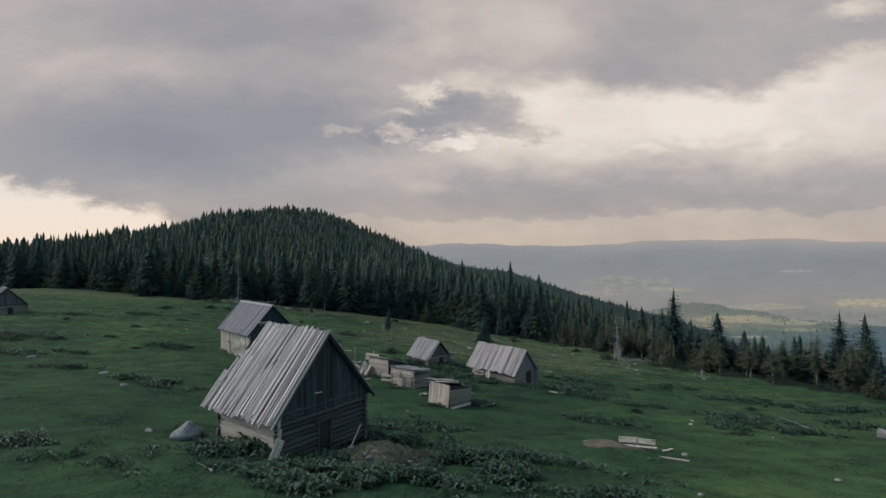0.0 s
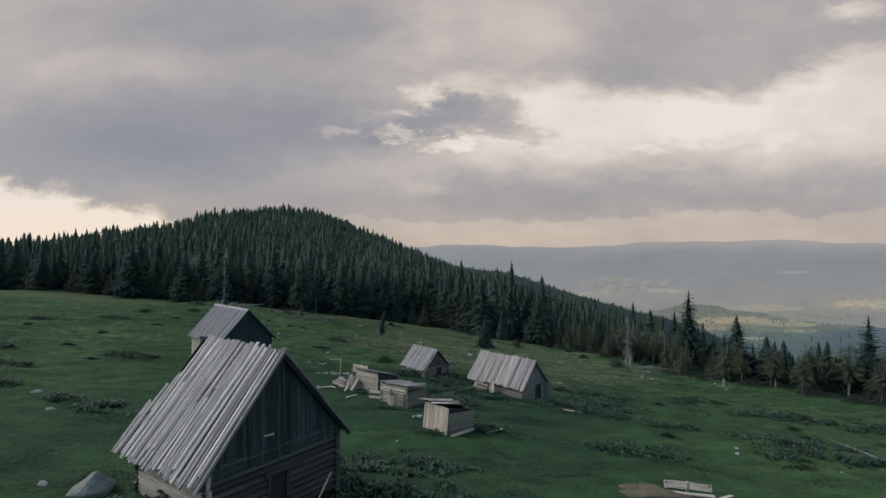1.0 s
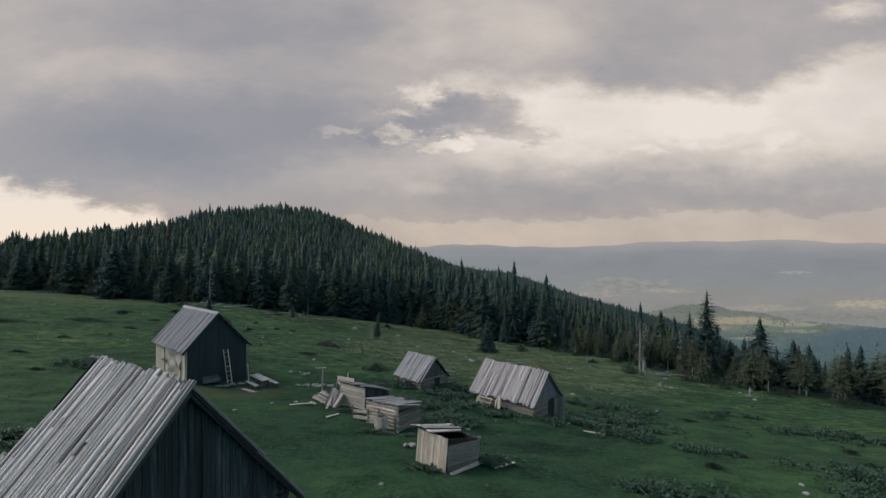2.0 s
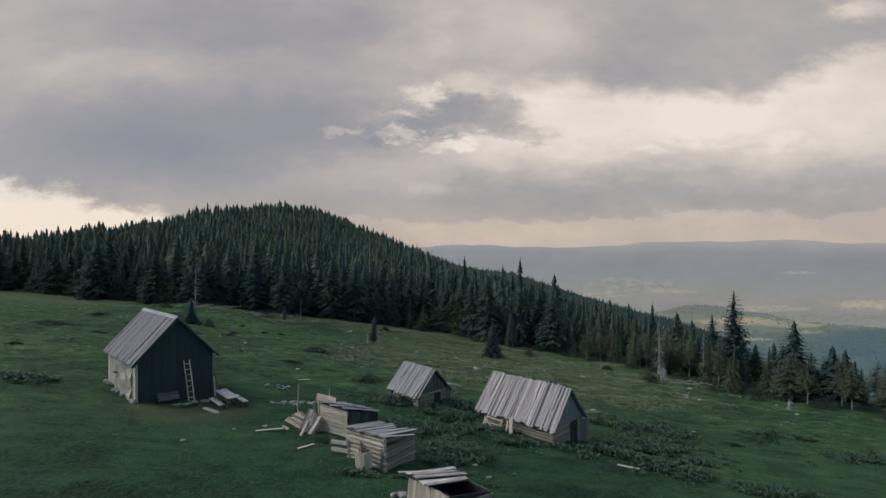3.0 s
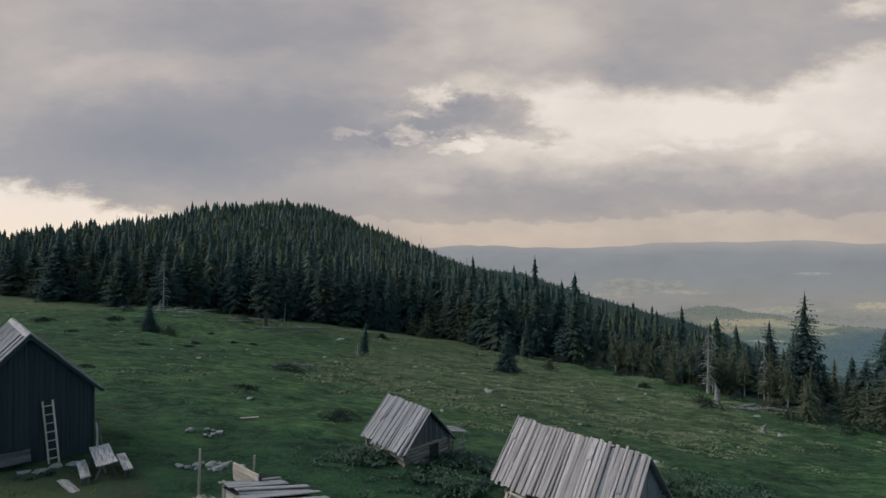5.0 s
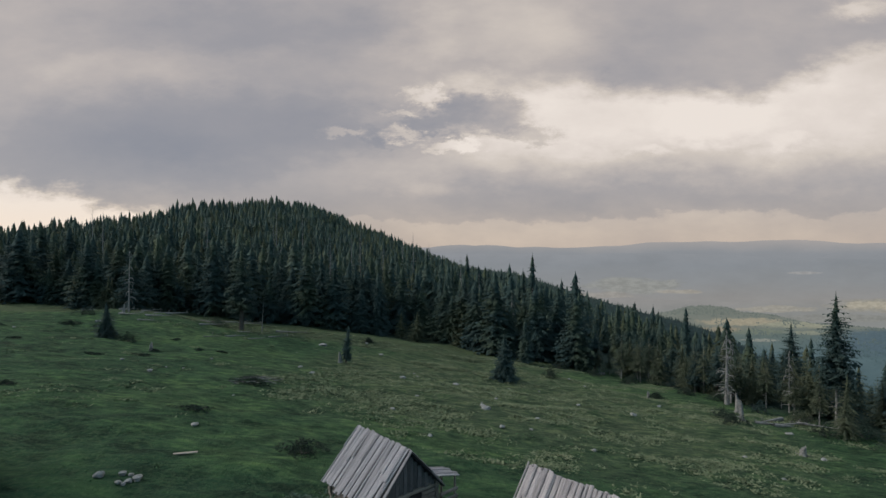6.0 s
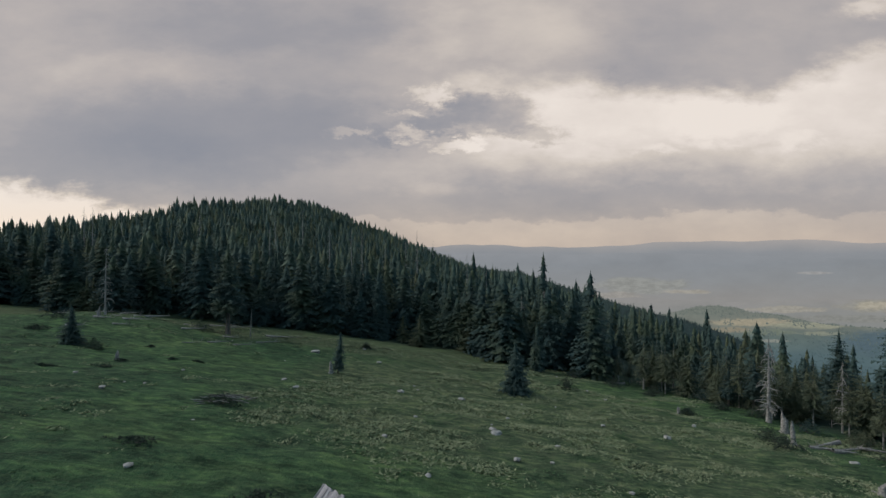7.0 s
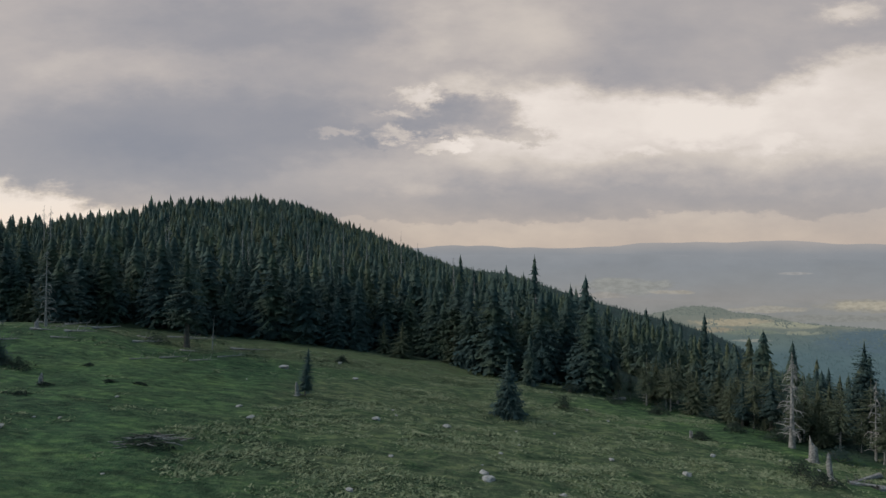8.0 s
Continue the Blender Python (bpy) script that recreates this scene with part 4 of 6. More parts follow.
    beam("plank", (-w - 0.6, 2.75, -0.4), (-w - 0.15, 2.6, 1.0), 0.14, 0.04, PALE, lean, (-1, 0, 0.6))


barn()


def small_hut(name, m, label, half, eave, high, length, roofmat):
    hut = thing(name, m, label, "hut")
    y0, y1 = -length / 2, length / 2
    gable_roof(hut, half, eave, high, y0, y1, roofmat, 0.2, over=0.14, ragged=0.16, doubled=0.2, thick=0.042, label="roof of weathered planks")
    w, yf, yb = half - 0.35, y0 + 0.35, y1 - 0.3
    slope = (high - eave) / half
    wall_top = high - 0.12 - slope * w
    for x, out in ((-w, -1), (w, 1)):
        s = side_backing(hut, x, yf, yb, -0.6, wall_top, DEEP, out, label="low log wall")
        log_wall(s, (x + out * 0.02, yf), (x + out * 0.02, yb), -0.5, wall_top, 0.2, LOG, (out, 0, 0))
    for y, out in ((yf, -1), (yb, 1)):
        g = gable_backing(hut, w, -0.6, wall_top, high - 0.14, y, DEEP, out=out, label="gable of grey boards over logs")
        hole = ((w + 0.05, w + 0.7, 1.0),) if out < 0 else ()
        log_wall(g, (-w, y + out * 0.02), (w, y + out * 0.02), -0.5, wall_top - 0.05, 0.19, LOG, (0, out, 0), holes=hole)
        upright_boards(g, (-w, y + out * 0.08), (w, y + out * 0.08), wall_top - 0.05, lambda a: high - 0.16 - slope * abs(a - w), 0.19, BOARD, (0, out, 0))
    # near-black panel in place of the shade behind the door opening
    bm = bmesh.new()
    slab(bm, [(0.05, yf - 0.03, -0.3), (0.7, yf - 0.03, -0.3), (0.7, yf - 0.03, 1.0), (0.05, yf - 0.03, 1.0)], 0.02, (0, -1, 0))
    part("doorway", bm, DEEP, hut, "dark panel standing for the shaded doorway")


small_hut("small_log_hut", pose(-1.6, 58.35, -0.62, 0, 0, 42), "small sagging log hut with a grey plank roof", 1.75, 0.95, 2.78, 3.9, DULL)
lean = thing("lean_to", pose(-1.6, 58.35, -0.62, 0, 0, 42), "small lean-to of grey planks behind the sagging hut", "lean-to")
for k in range(5):
    beam("roof_plank", (1.32, -1.85 + 0.22 * k, 1.50), (2.55 + 0.08 * (k % 2), -1.80 + 0.22 * k, 1.16), 0.21, 0.04, DULL, lean, (0.25, 0, 1), "split")
for y in (-1.80, -0.95):
    beam("post", (2.35, y, -0.6), (2.35, y, 1.16), 0.1, 0.1, LOG, lean, (1, 0, 0), "log")
for k in range(3):
    beam("rail", (1.50, -1.84, 0.05 + 0.3 * k), (2.45, -1.84, 0.03 + 0.3 * k), 0.16, 0.12, LOG, lean, (0, -1, 0), "log")
small_hut("distant_log_hut", pose(-66.5, 77.5, gz(-66.5, 77.5) - 0.1, 0, 0, 46), "grey plank hut standing apart in the meadow", 2.6, 1.2, 3.9, 5.5, ROOF_OLD)


def shed(name, m, label, wx, wy, front, back, west_mat, south_mat, logs, roof_over=0.3, open_roof=0.0, roofmat=ROOF, level=False, crate=False):
    """A lean-to box: high along x = 0, falling to x = wx. West wall at x = 0, south wall at y = 0."""
    s = thing(name, m, label, "shed")
    west = side_backing(s, 0, 0, wy, -0.3, front, DEEP, -1, label="wall coloured pale for the side the sun strikes")
    east = side_backing(s, wx, 0, wy, -0.5, back, DEEP, 1)
    upright_boards(east, (wx + 0.02, 0), (wx + 0.02, wy), -0.45, lambda a: back, 0.2, south_mat, (1, 0, 0))
    for y, out in ((0, -1), (wy, 1)):
        bm = bmesh.new()
        slab(bm, [(0, y, -0.4), (wx, y, -0.4), (wx, y, back), (0, y, front)], 0.04, (0, out, 0))
        g = part("end_wall", bm, DEEP, s)
        if logs:
            log_wall(g, (0, y + out * 0.02), (wx, y + out * 0.02), -0.4, min(front, back) - 0.05, 0.2, south_mat, (0, out, 0))
            beam("log", (-0.1, y + out * 0.02, front - 0.12), (wx, y + out * 0.02, back - 0.02), 0.2, 0.2, south_mat, g, (0, out, 0), "log")
        else:
            if crate:
                for k in range(7):
                    z = -0.32 + 0.235 * k
                    if z < back:
                        beam("board", (-0.02, y + out * 0.03, z), (wx + 0.03, y + out * 0.03, z + 0.02), 0.225, 0.03, south_mat, g, (0, out, 0))
            else:
                upright_boards(g, (0, y + out * 0.03), (wx, y + out * 0.03), -0.4, lambda a: front + (back - front) * a / wx, 0.22, south_mat, (0, out, 0))
    if logs:
        log_wall(west, (-0.02, 0), (-0.02, wy), -0.3, front, 0.22, west_mat, (-1, 0, 0))
    elif level:
        z = -0.3
        while z < front - 0.02:
            h = min(0.25 * DICE.uniform(0.85, 1.15), front - z)
            beam("board", (-0.03, -0.05, z + h / 2), (-0.03, wy + 0.06, z + h / 2 + DICE.uniform(-0.015, 0.015)), h - 0.015, 0.035, west_mat, west, (-1, 0, 0))
            z += h
        for y in (0.0, wy):
            beam("corner_post", (-0.06, y, -0.3), (-0.06, y, front), 0.1, 0.05, PALE, west, (-1, 0, 0))
    else:
        upright_boards(west, (-0.03, 0), (-0.03, wy), -0.3, lambda a: front, 0.2, west_mat, (-1, 0, 0))
    slope = Vector((wx, 0, back - front)).normalized()
    out = Vector((front - back, 0, wx)).normalized()
    bm = bmesh.new()
    y1 = wy * (1 - open_roof)
    slab(bm, [(-0.1, wy - y1, front + 0.04), (-0.1, wy, front + 0.04), (wx, wy, back + 0.04), (wx, wy - y1, back + 0.04)], 0.03, out)
    roof = part("roof", bm, DEEP, s, "loose lean-to roof of grey planks")
    y = wy - y1 - roof_over * 0.6
    while y < wy + roof_over * 0.5:
        w = 0.22 * DICE.uniform(0.7, 1.3)
        a = Vector((0, y + w / 2 + DICE.uniform(-0.12, 0.12), front + 0.07)) - slope * DICE.uniform(0.05, 0.35) + out * DICE.uniform(0, 0.10)
        b = Vector((wx, y + w / 2 + DICE.uniform(-0.22, 0.22), back + 0.07)) + slope * DICE.uniform(-0.25, roof_over + 0.25) + out * DICE.uniform(0, 0.10)
        beam("roof_plank", a, b, w, 0.035, roofmat, roof, out)
        y += w * 0.92
    return s


def sheds():
    # light is in the wood: sunlit PALE west walls, darker GLOOM, LOG elsewhere
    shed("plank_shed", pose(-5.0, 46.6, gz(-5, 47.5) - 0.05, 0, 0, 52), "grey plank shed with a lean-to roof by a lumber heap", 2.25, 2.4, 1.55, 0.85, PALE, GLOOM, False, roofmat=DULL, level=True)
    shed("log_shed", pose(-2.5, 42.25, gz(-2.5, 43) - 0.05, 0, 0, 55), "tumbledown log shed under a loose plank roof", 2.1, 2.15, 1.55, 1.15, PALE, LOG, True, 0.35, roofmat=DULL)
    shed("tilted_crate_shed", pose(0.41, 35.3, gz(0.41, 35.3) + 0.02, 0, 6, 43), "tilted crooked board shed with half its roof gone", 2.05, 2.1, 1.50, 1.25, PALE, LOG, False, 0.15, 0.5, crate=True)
    sill = thing("sill_beam", pose(0.41, 35.3, gz(0.41, 35.3) - 0.02, 0, 4, 43), "pale beam lying at the foot of the tilted shed", "beam")
    beam("timber", (0.05, -0.26, 0.05), (2.35, -0.12, 0.12), 0.16, 0.1, PALE, sill, (0, -1, 0.5))
    # lumber heap between post and shed
    heap = thing("lumber_heap", pose(-7.3, 48.1, gz(-7.3, 48.1)), "heap of pale sawn planks and beams in the grass", "lumber")
    for k in range(12):
        # long planks laid side by side, sloping down from a rail
        f = k / 11
        a = Vector((-1.75 + 0.6 * f + DICE.uniform(-0.1, 0.1), 0.75 + 0.75 * f, 0.30 + 0.22 * f + DICE.uniform(0, 0.1)))
        b = Vector((-0.35 + DICE.uniform(-0.35, 0.35), -0.50 + 1.4 * f + DICE.uniform(-0.15, 0.15), 0.05 + 0.13 * (k % 3)))
        beam("plank", a, b, DICE.uniform(0.10, 0.17), DICE.uniform(0.05, 0.10), (PALE, PALE, LOG)[k % 3], heap, (DICE.uniform(-0.3, 0.5), -0.5, 1))
    for k in range(9):
        # dark split boards leaning on the shed wall
        a = Vector((-0.22 + 0.09 * k, 0.32 - 0.075 * k, 1.05 - 0.03 * k + DICE.uniform(-0.12, 0.12)))
        b = a + Vector((DICE.uniform(-0.45, -0.15), DICE.uniform(-0.85, -0.55), 0))
        b.z = 0.05 + 0.05 * (k % 2)
        beam("plank", a, b, DICE.uniform(0.11, 0.16), 0.05, (BOARD, LOG, DULL)[k % 3], heap, (-0.4, -0.7, 0.6))
    beam("beam", (0.58, -0.36, 0.82), (0.12, -1.05, 0.08), 0.30, 0.20, PALE, heap, (-0.5, -0.6, 0.6))
    beam("plank", (-0.20, -0.10, 0.55), (-0.35, -1.40, 0.06), 0.17, 0.07, PALE, heap, (-0.4, -0.4, 0.8))
    for k in range(12):
        # scattered offcuts
        a = Vector((DICE.uniform(-2.4, 0.6), DICE.uniform(-1.2, 0.6), 0.03 + 0.03 * (k % 3)))
        way = radians(DICE.choice([-40, -25, -70, 10]) + DICE.uniform(-12, 12))
        n = DICE.uniform(0.4, 1.1)
        beam("offcut", a, a + Vector((n * math.cos(way), n * math.sin(way), DICE.uniform(0, 0.08))), DICE.uniform(0.07, 0.16), 0.05, PALE if k % 2 else LOG, heap)
    for k, (x, y, h) in enumerate(((-8.6, 49.6, 2.2), (-7.5, 49.1, 1.5), (-6.9, 50.4, 1.9))):
        p = thing("fence_post", pose(x, y, gz(x, y) - 0.1), "thin weathered post standing in the grass", "post", "posts by the sheds")
        beam("stake", (0, 0, 0), (0.05, 0.03, h), 0.09, 0.09, PALE, p, (0, -1, 0), "log")
    b = thing("board_wall_remnant", pose(-6.0, 49.0, gz(-6.0, 49.0), 0, 0, 52), "remnant of a pale board wall behind the shed", "boards")
    for k in range(3):
        beam("board", (-0.1, 0.1, 1.0 + 0.24 * k), (0.0, 2.0, 1.0 + 0.2 * k), 0.24, 0.04, PALE, b, (-1, 0, 0))
    beam("post", (0.05, 0.2, -0.2), (0.05, 0.2, 1.6), 0.1, 0.1, BOARD, b, (-1, 0, 0), "log")
    beam("post", (0.05, 1.8, -0.2), (0.05, 1.8, 1.5), 0.1, 0.1, BOARD, b, (-1, 0, 0), "log")
    pen = thing("low_pen", pose(-4.05, 43.55, gz(-4.5, 43.6), 0, 0, 55), "low pen of pale planks beside the log shed", "pen")
    for z in (0.25, 0.62):
        beam("rail", (-0.1, 0.2, z), (-0.30, 1.4, z - 0.05), 0.2, 0.05, PALE, pen, (-1, 0, 0))
        beam("rail", (-0.1, 0.2, z + 0.03), (1.1, 0.25, z), 0.2, 0.05, BOARD, pen, (0, -1, 0))
    beam("post", (-0.1, 0.2, -0.2), (-0.1, 0.2, 0.9), 0.1, 0.1, BOARD, pen, (-1, 0, 0), "log")
    beam("post", (-0.30, 1.4, -0.2), (-0.30, 1.4, 0.9), 0.1, 0.1, BOARD, pen, (-1, 0, 0), "log")
    box = thing("plank_box", pose(-3.3, 41.7, gz(-3.3, 41.7) - 0.1, 0, 0, 55), "pale upright plank box holding sticks before the log shed", "box")
    for k in range(3):
        beam("front_board", (0, 0.09 + 0.19 * k, 0), (0.01, 0.09 + 0.19 * k, 0.92), 0.185, 0.04, PALE, box, (-1, 0, 0))
        beam("side_board", (0.09 + 0.17 * k, 0, 0), (0.09 + 0.17 * k, 0.01, 0.9), 0.165, 0.04, PALE, box, (0, -1, 0))
        beam("back_board", (0.5, 0.09 + 0.19 * k, 0), (0.5, 0.09 + 0.19 * k, 0.9), 0.185, 0.04, BOARD, box, (1, 0, 0))
    for k in range(6):
        x, y = DICE.uniform(0.1, 0.45), DICE.uniform(0.1, 0.5)
        beam("stick", (x, y, 0.3), (x + DICE.uniform(-0.2, 0.3), y + DICE.uniform(-0.2, 0.3), DICE.uniform(1.0, 1.35)), 0.07, 0.06, LOG, box, (0, -1, 0), "log")


sheds()

# ---- trees ----
def skirts(rng, h, radius, bare, tiers, spikes, verts, tris, fall=0.5):
    """Tiers of drooping jagged skirts: the dense inside of a crown."""
    for i in range(tiers):
        f = i / tiers
        r = radius * (1 - f) ** 1.0 * rng.uniform(0.8, 1.15) + 0.008 * h
        z1 = h * (bare + (1 - bare) * min(1.0, f + 1.9 / tiers))
        if i == tiers - 1:
            z1 = h
        z0 = h * (bare + (1 - bare) * f)
        k = len(verts)
        a0 = rng.uniform(0, 6.28)
        dx, dy = rng.normal(0, 0.05, 2) * radius * (1 - f)
        verts.append((dx * 0.3, dy * 0.3, z1))
        for j in range(2 * spikes):
            a = a0 + 6.2832 * (j + rng.uniform(-0.25, 0.25)) / (2 * spikes)
            out = j % 2 == 0
            rr = r * (rng.uniform(0.7, 1.4) if out else rng.uniform(0.35, 0.7))
            zz = z0 + (rng.uniform(-0.55, 0.25) * fall * r if out else 0.35 * fall * r)
            verts.append((dx + rr * math.cos(a), dy + rr * math.sin(a), zz))
        for j in range(2 * spikes):
            tris.append((k, k + 1 + j, k + 1 + (j + 1) % (2 * spikes)))


def spruce_arrays(rng, h, radius, bare=0.08, boughs=230, twigs=5, thin=0.0, droop=0.35, core=0.45, power=0.85, spray=1.0):
    """Corners and triangles of a spruce crown: drooping boughs set with needle sprays, over a dense inside."""
    verts, tris = [], []

    def tri(a, b, c):
        k = len(verts)
        verts.extend((a, b, c))
        tris.append((k, k + 1, k + 2))

    if core:
        skirts(rng, h * 0.99, radius * core, bare, 15, 9, verts, tris)
    for i in range(boughs):
        if rng.uniform() < thin:
            continue
        f = 1 - math.sqrt(1 - (i + rng.uniform()) / boughs * 0.9985)
        z = h * (bare + (1 - bare) * f)
        a = i * 2.39996 + rng.uniform(-0.6, 0.6)
        r = (radius * (1 - f) ** power + 0.012 * h) * rng.uniform(0.6, 1.15) * (0.75 + 0.25 * min(1, f * 7))
        ca, sa = math.cos(a), math.sin(a)
        fall = droop * rng.uniform(0.6, 1.4) * (1 - 0.5 * f)
        n = twigs if f < 0.75 else max(2, twigs - 2)
        pts = [(r * k / n, z + r * (0.12 * (k / n) - fall * (k / n) ** 2 + 0.2 * fall * (k / n) ** 4)) for k in range(n + 1)]
        for k in range(n):
            (d0, z0), (d1, z1) = pts[k], pts[k + 1]
            wide = r * (0.34 if n > 2 else 0.48) * (1 - 0.72 * (k / n)) * rng.uniform(0.5, 1.25) * spray + 0.003 * h
            hang = wide * rng.uniform(0.2, 0.7)
            p0, p1 = (d0 * ca, d0 * sa, z0 + 0.02), (d1 * ca, d1 * sa, z1)
            dm = d0 + (d1 - d0) * 0.9
            for sgn in (-1, 1):
                tri(p0, p1, (dm * ca - sgn * wide * sa, dm * sa + sgn * wide * ca, z1 - hang))
            if rng.uniform() < 0.4:
                tri(p0, p1, (p1[0] * 0.97, p1[1] * 0.97, z1 - hang * 1.6))
    q = h * 0.008
    for j in range(3):
        a = j * 2.1 + rng.uniform(0, 1)
        tri((0, 0, h * 1.02), (q * math.cos(a), q * math.sin(a), h * 0.93), (q * math.cos(a + 2), q * math.sin(a + 2), h * 0.93))
    return np.array(verts), np.array(tris)


def trunk_bm(h, r, rng, sides=7, segs=6, lean=0.0, taper=0.93):
    bm = bmesh.new()
    rings = []
    for i in range(segs + 1):
        f = i / segs
        rr = r * (1 - taper * f) * (1 + (0.35 if i == 0 else 0))
        dx, dy = lean * h * f * f + rng.uniform(-0.02, 0.02) * h * 0.1, rng.uniform(-0.02, 0.02) * h * 0.1
        rings.append([bm.verts.new((dx + rr * math.cos(6.283 * j / sides), dy + rr * math.sin(6.283 * j / sides), h * f - (0.3 if i == 0 else 0))) for j in range(sides)])
    for a, b in zip(rings, rings[1:]):
        for j in range(sides):
            bm.faces.new((a[j], a[(j + 1) % sides], b[(j + 1) % sides], b[j]))
    bm.faces.new(rings[-1])
    return bm


def limb(bm, p0, p1, r0, r1=0.008, sides=4):
    p0, p1 = Vector(p0), Vector(p1)
    d = (p1 - p0).normalized()
    x = d.orthogonal().normalized()
    y = d.cross(x)
    a = [bm.verts.new(p0 + r0 * (x * math.cos(6.283 * j / sides) + y * math.sin(6.283 * j / sides))) for j in range(sides)]
    b = [bm.verts.new(p1 + r1 * (x * math.cos(6.283 * j / sides) + y * math.sin(6.283 * j / sides))) for j in range(sides)]
    for j in range(sides):
        bm.faces.new((a[j], a[(j + 1) % sides], b[(j + 1) % sides], b[j]))
    bm.faces.new(b)


def spruce(name, label, h, radius, seed, mat=None, bare=0.06, thin=0.0, boughs=230, core=0.72, twigs=5, droop=0.35, trunk=0.018, barkmat=None, power=0.72, spray=1.0):
    rng = np.random.default_rng(seed)
    t = thing(name, pose(0, 0, 0), label, "tree")
    bm = trunk_bm(h * 0.98, h * trunk, rng)
    if bare > 0.15:
        for k in range(26):
            a, z = rng.uniform(0, 6.28), h * rng.uniform(0.08, bare + 0.2)
            limb(bm, (0, 0, z), (math.cos(a) * radius * rng.uniform(0.25, 0.6), math.sin(a) * radius * rng.uniform(0.25, 0.6), z - 0.15 * rng.uniform(0, 2)), 0.03)
    part("trunk", bm, barkmat or BARK, t)
    v, f = spruce_arrays(rng, h, radius, bare, boughs, twigs, thin, droop, core, power, spray)
    child("crown", tri_mesh("crown", v, f, mat or NEEDLES), t)
    return t


def snag(name, label, h, seed, limbs=24, r=0.16, reach=1.2, lean=0.0, category="dead tree", joined=False):
    """A dead standing trunk with bare limbs."""
    rng = np.random.default_rng(seed)
    t = thing(name, pose(0, 0, 0), label, category)
    bm = trunk_bm(h, r, rng, 8, 7, lean)
    if not joined:
        part("trunk", bm, DEADWOOD, t)
    if limbs:
        bm = bm if joined else bmesh.new()
        for k in range(limbs):
            a, f = rng.uniform(0, 6.28), rng.uniform(0.12, 0.96)
            d = reach * (1.1 - f) * rng.uniform(0.3, 1.1) + 0.15
            z = h * f
            mid = (lean * h * f * f + math.cos(a) * d * 0.6, math.sin(a) * d * 0.6, z + rng.uniform(-0.2, 0.1))
            limb(bm, (lean * h * f * f, 0, z), mid, 0.048, 0.03)
            limb(bm, mid, (mid[0] * 1.5 - 0.5 * lean * h * f * f, mid[1] * 1.5, mid[2] - rng.uniform(0.0, 0.6)), 0.03, 0.012)
            if not joined:
                part("limb", bm, DEADWOOD, t)
                bm = bmesh.new()
        if joined:
            part("trunk", bm, DEADWOOD, t)
    return t


def stump(name, label, h, r, seed, roots=5):
    """A broken trunk: splintered top, flared foot, a few bare roots."""
    rng = np.random.default_rng(seed)
    t = thing(name, pose(0, 0, 0), label, "stump")
    bm = bmesh.new()
    sides, rings = 10, []
    for i, (f, k) in enumerate(((-0.15, 1.5), (0.06, 1.2), (0.25, 1.0), (0.6, 0.92))):
        rings.append([bm.verts.new((r * k * rng.uniform(0.88, 1.12) * math.cos(6.283 * j / sides), r * k * rng.uniform(0.88, 1.12) * math.sin(6.283 * j / sides), h * f)) for j in range(sides)])
    tall = rng.uniform(0, 6.28)
    rings.append([bm.verts.new((r * 0.8 * math.cos(6.283 * j / sides), r * 0.8 * math.sin(6.283 * j / sides), h * (0.72 + 0.2 * math.cos(6.283 * j / sides - tall) + rng.uniform(-0.12, 0.12)))) for j in range(sides)])
    for a, b in zip(rings, rings[1:]):
        for j in range(sides):
            bm.faces.new((a[j], a[(j + 1) % sides], b[(j + 1) % sides], b[j]))
    c = bm.verts.new((0, 0, h * 0.55))
    for j in range(sides):
        bm.faces.new((rings[-1][j], rings[-1][(j + 1) % sides], c))
    part("trunk", bm, DEADWOOD, t)
    for k in range(roots):
        bm = bmesh.new()
        a = 6.283 * k / roots + rng.uniform(-0.4, 0.4)
        d = r * rng.uniform(2.0, 3.4)
        limb(bm, (r * 0.6 * math.cos(a), r * 0.6 * math.sin(a), h * 0.12), (d * math.cos(a), d * math.sin(a), rng.uniform(-0.05, 0.1)), r * 0.28, r * 0.08, 5)
        part("root", bm, DEADWOOD, t)
    return t


def place(tree, x, y, s=1.0, turn=0.0, lift=-0.05, tilt=0.0, wide=1.0):
    m = Matrix.LocRotScale((x, y, gz(x, y) + lift), Euler((radians(tilt), radians(tilt * 0.5), radians(turn))), (s * wide, s * wide, s))
    tree.matrix_basis = m
    return tree


def again(tree, x, y, s=1.0, turn=0.0, label="", wide=1.0, lift=-0.05):
    m = Matrix.LocRotScale((x, y, gz(x, y) + lift), Euler((0, 0, radians(turn))), (s * wide, s * wide, s))
    sc = tree.scale.copy()
    m = m @ Matrix.Diagonal((1 / sc.x, 1 / sc.y, 1 / sc.z, 1))
    t = copy_thing(tree, m)
    return tagged(t, label)


def edge_x(y):
    """Where the wood begins on the valley side."""
    return float(np.interp(y, [0, 40, 48, 60, 75, 95, 105, 118], [75, 66, 58, 49.5, 41, 34.5, 29, 18]))


def edge_y(x):
    """Where the wood begins beyond the meadow."""
    return float(np.interp(x, [-220, -120, -75, -50, -31, -15, 0, 14, 20, 60], [150, 130, 122, 115, 122, 127, 124, 116, 112, 100]))


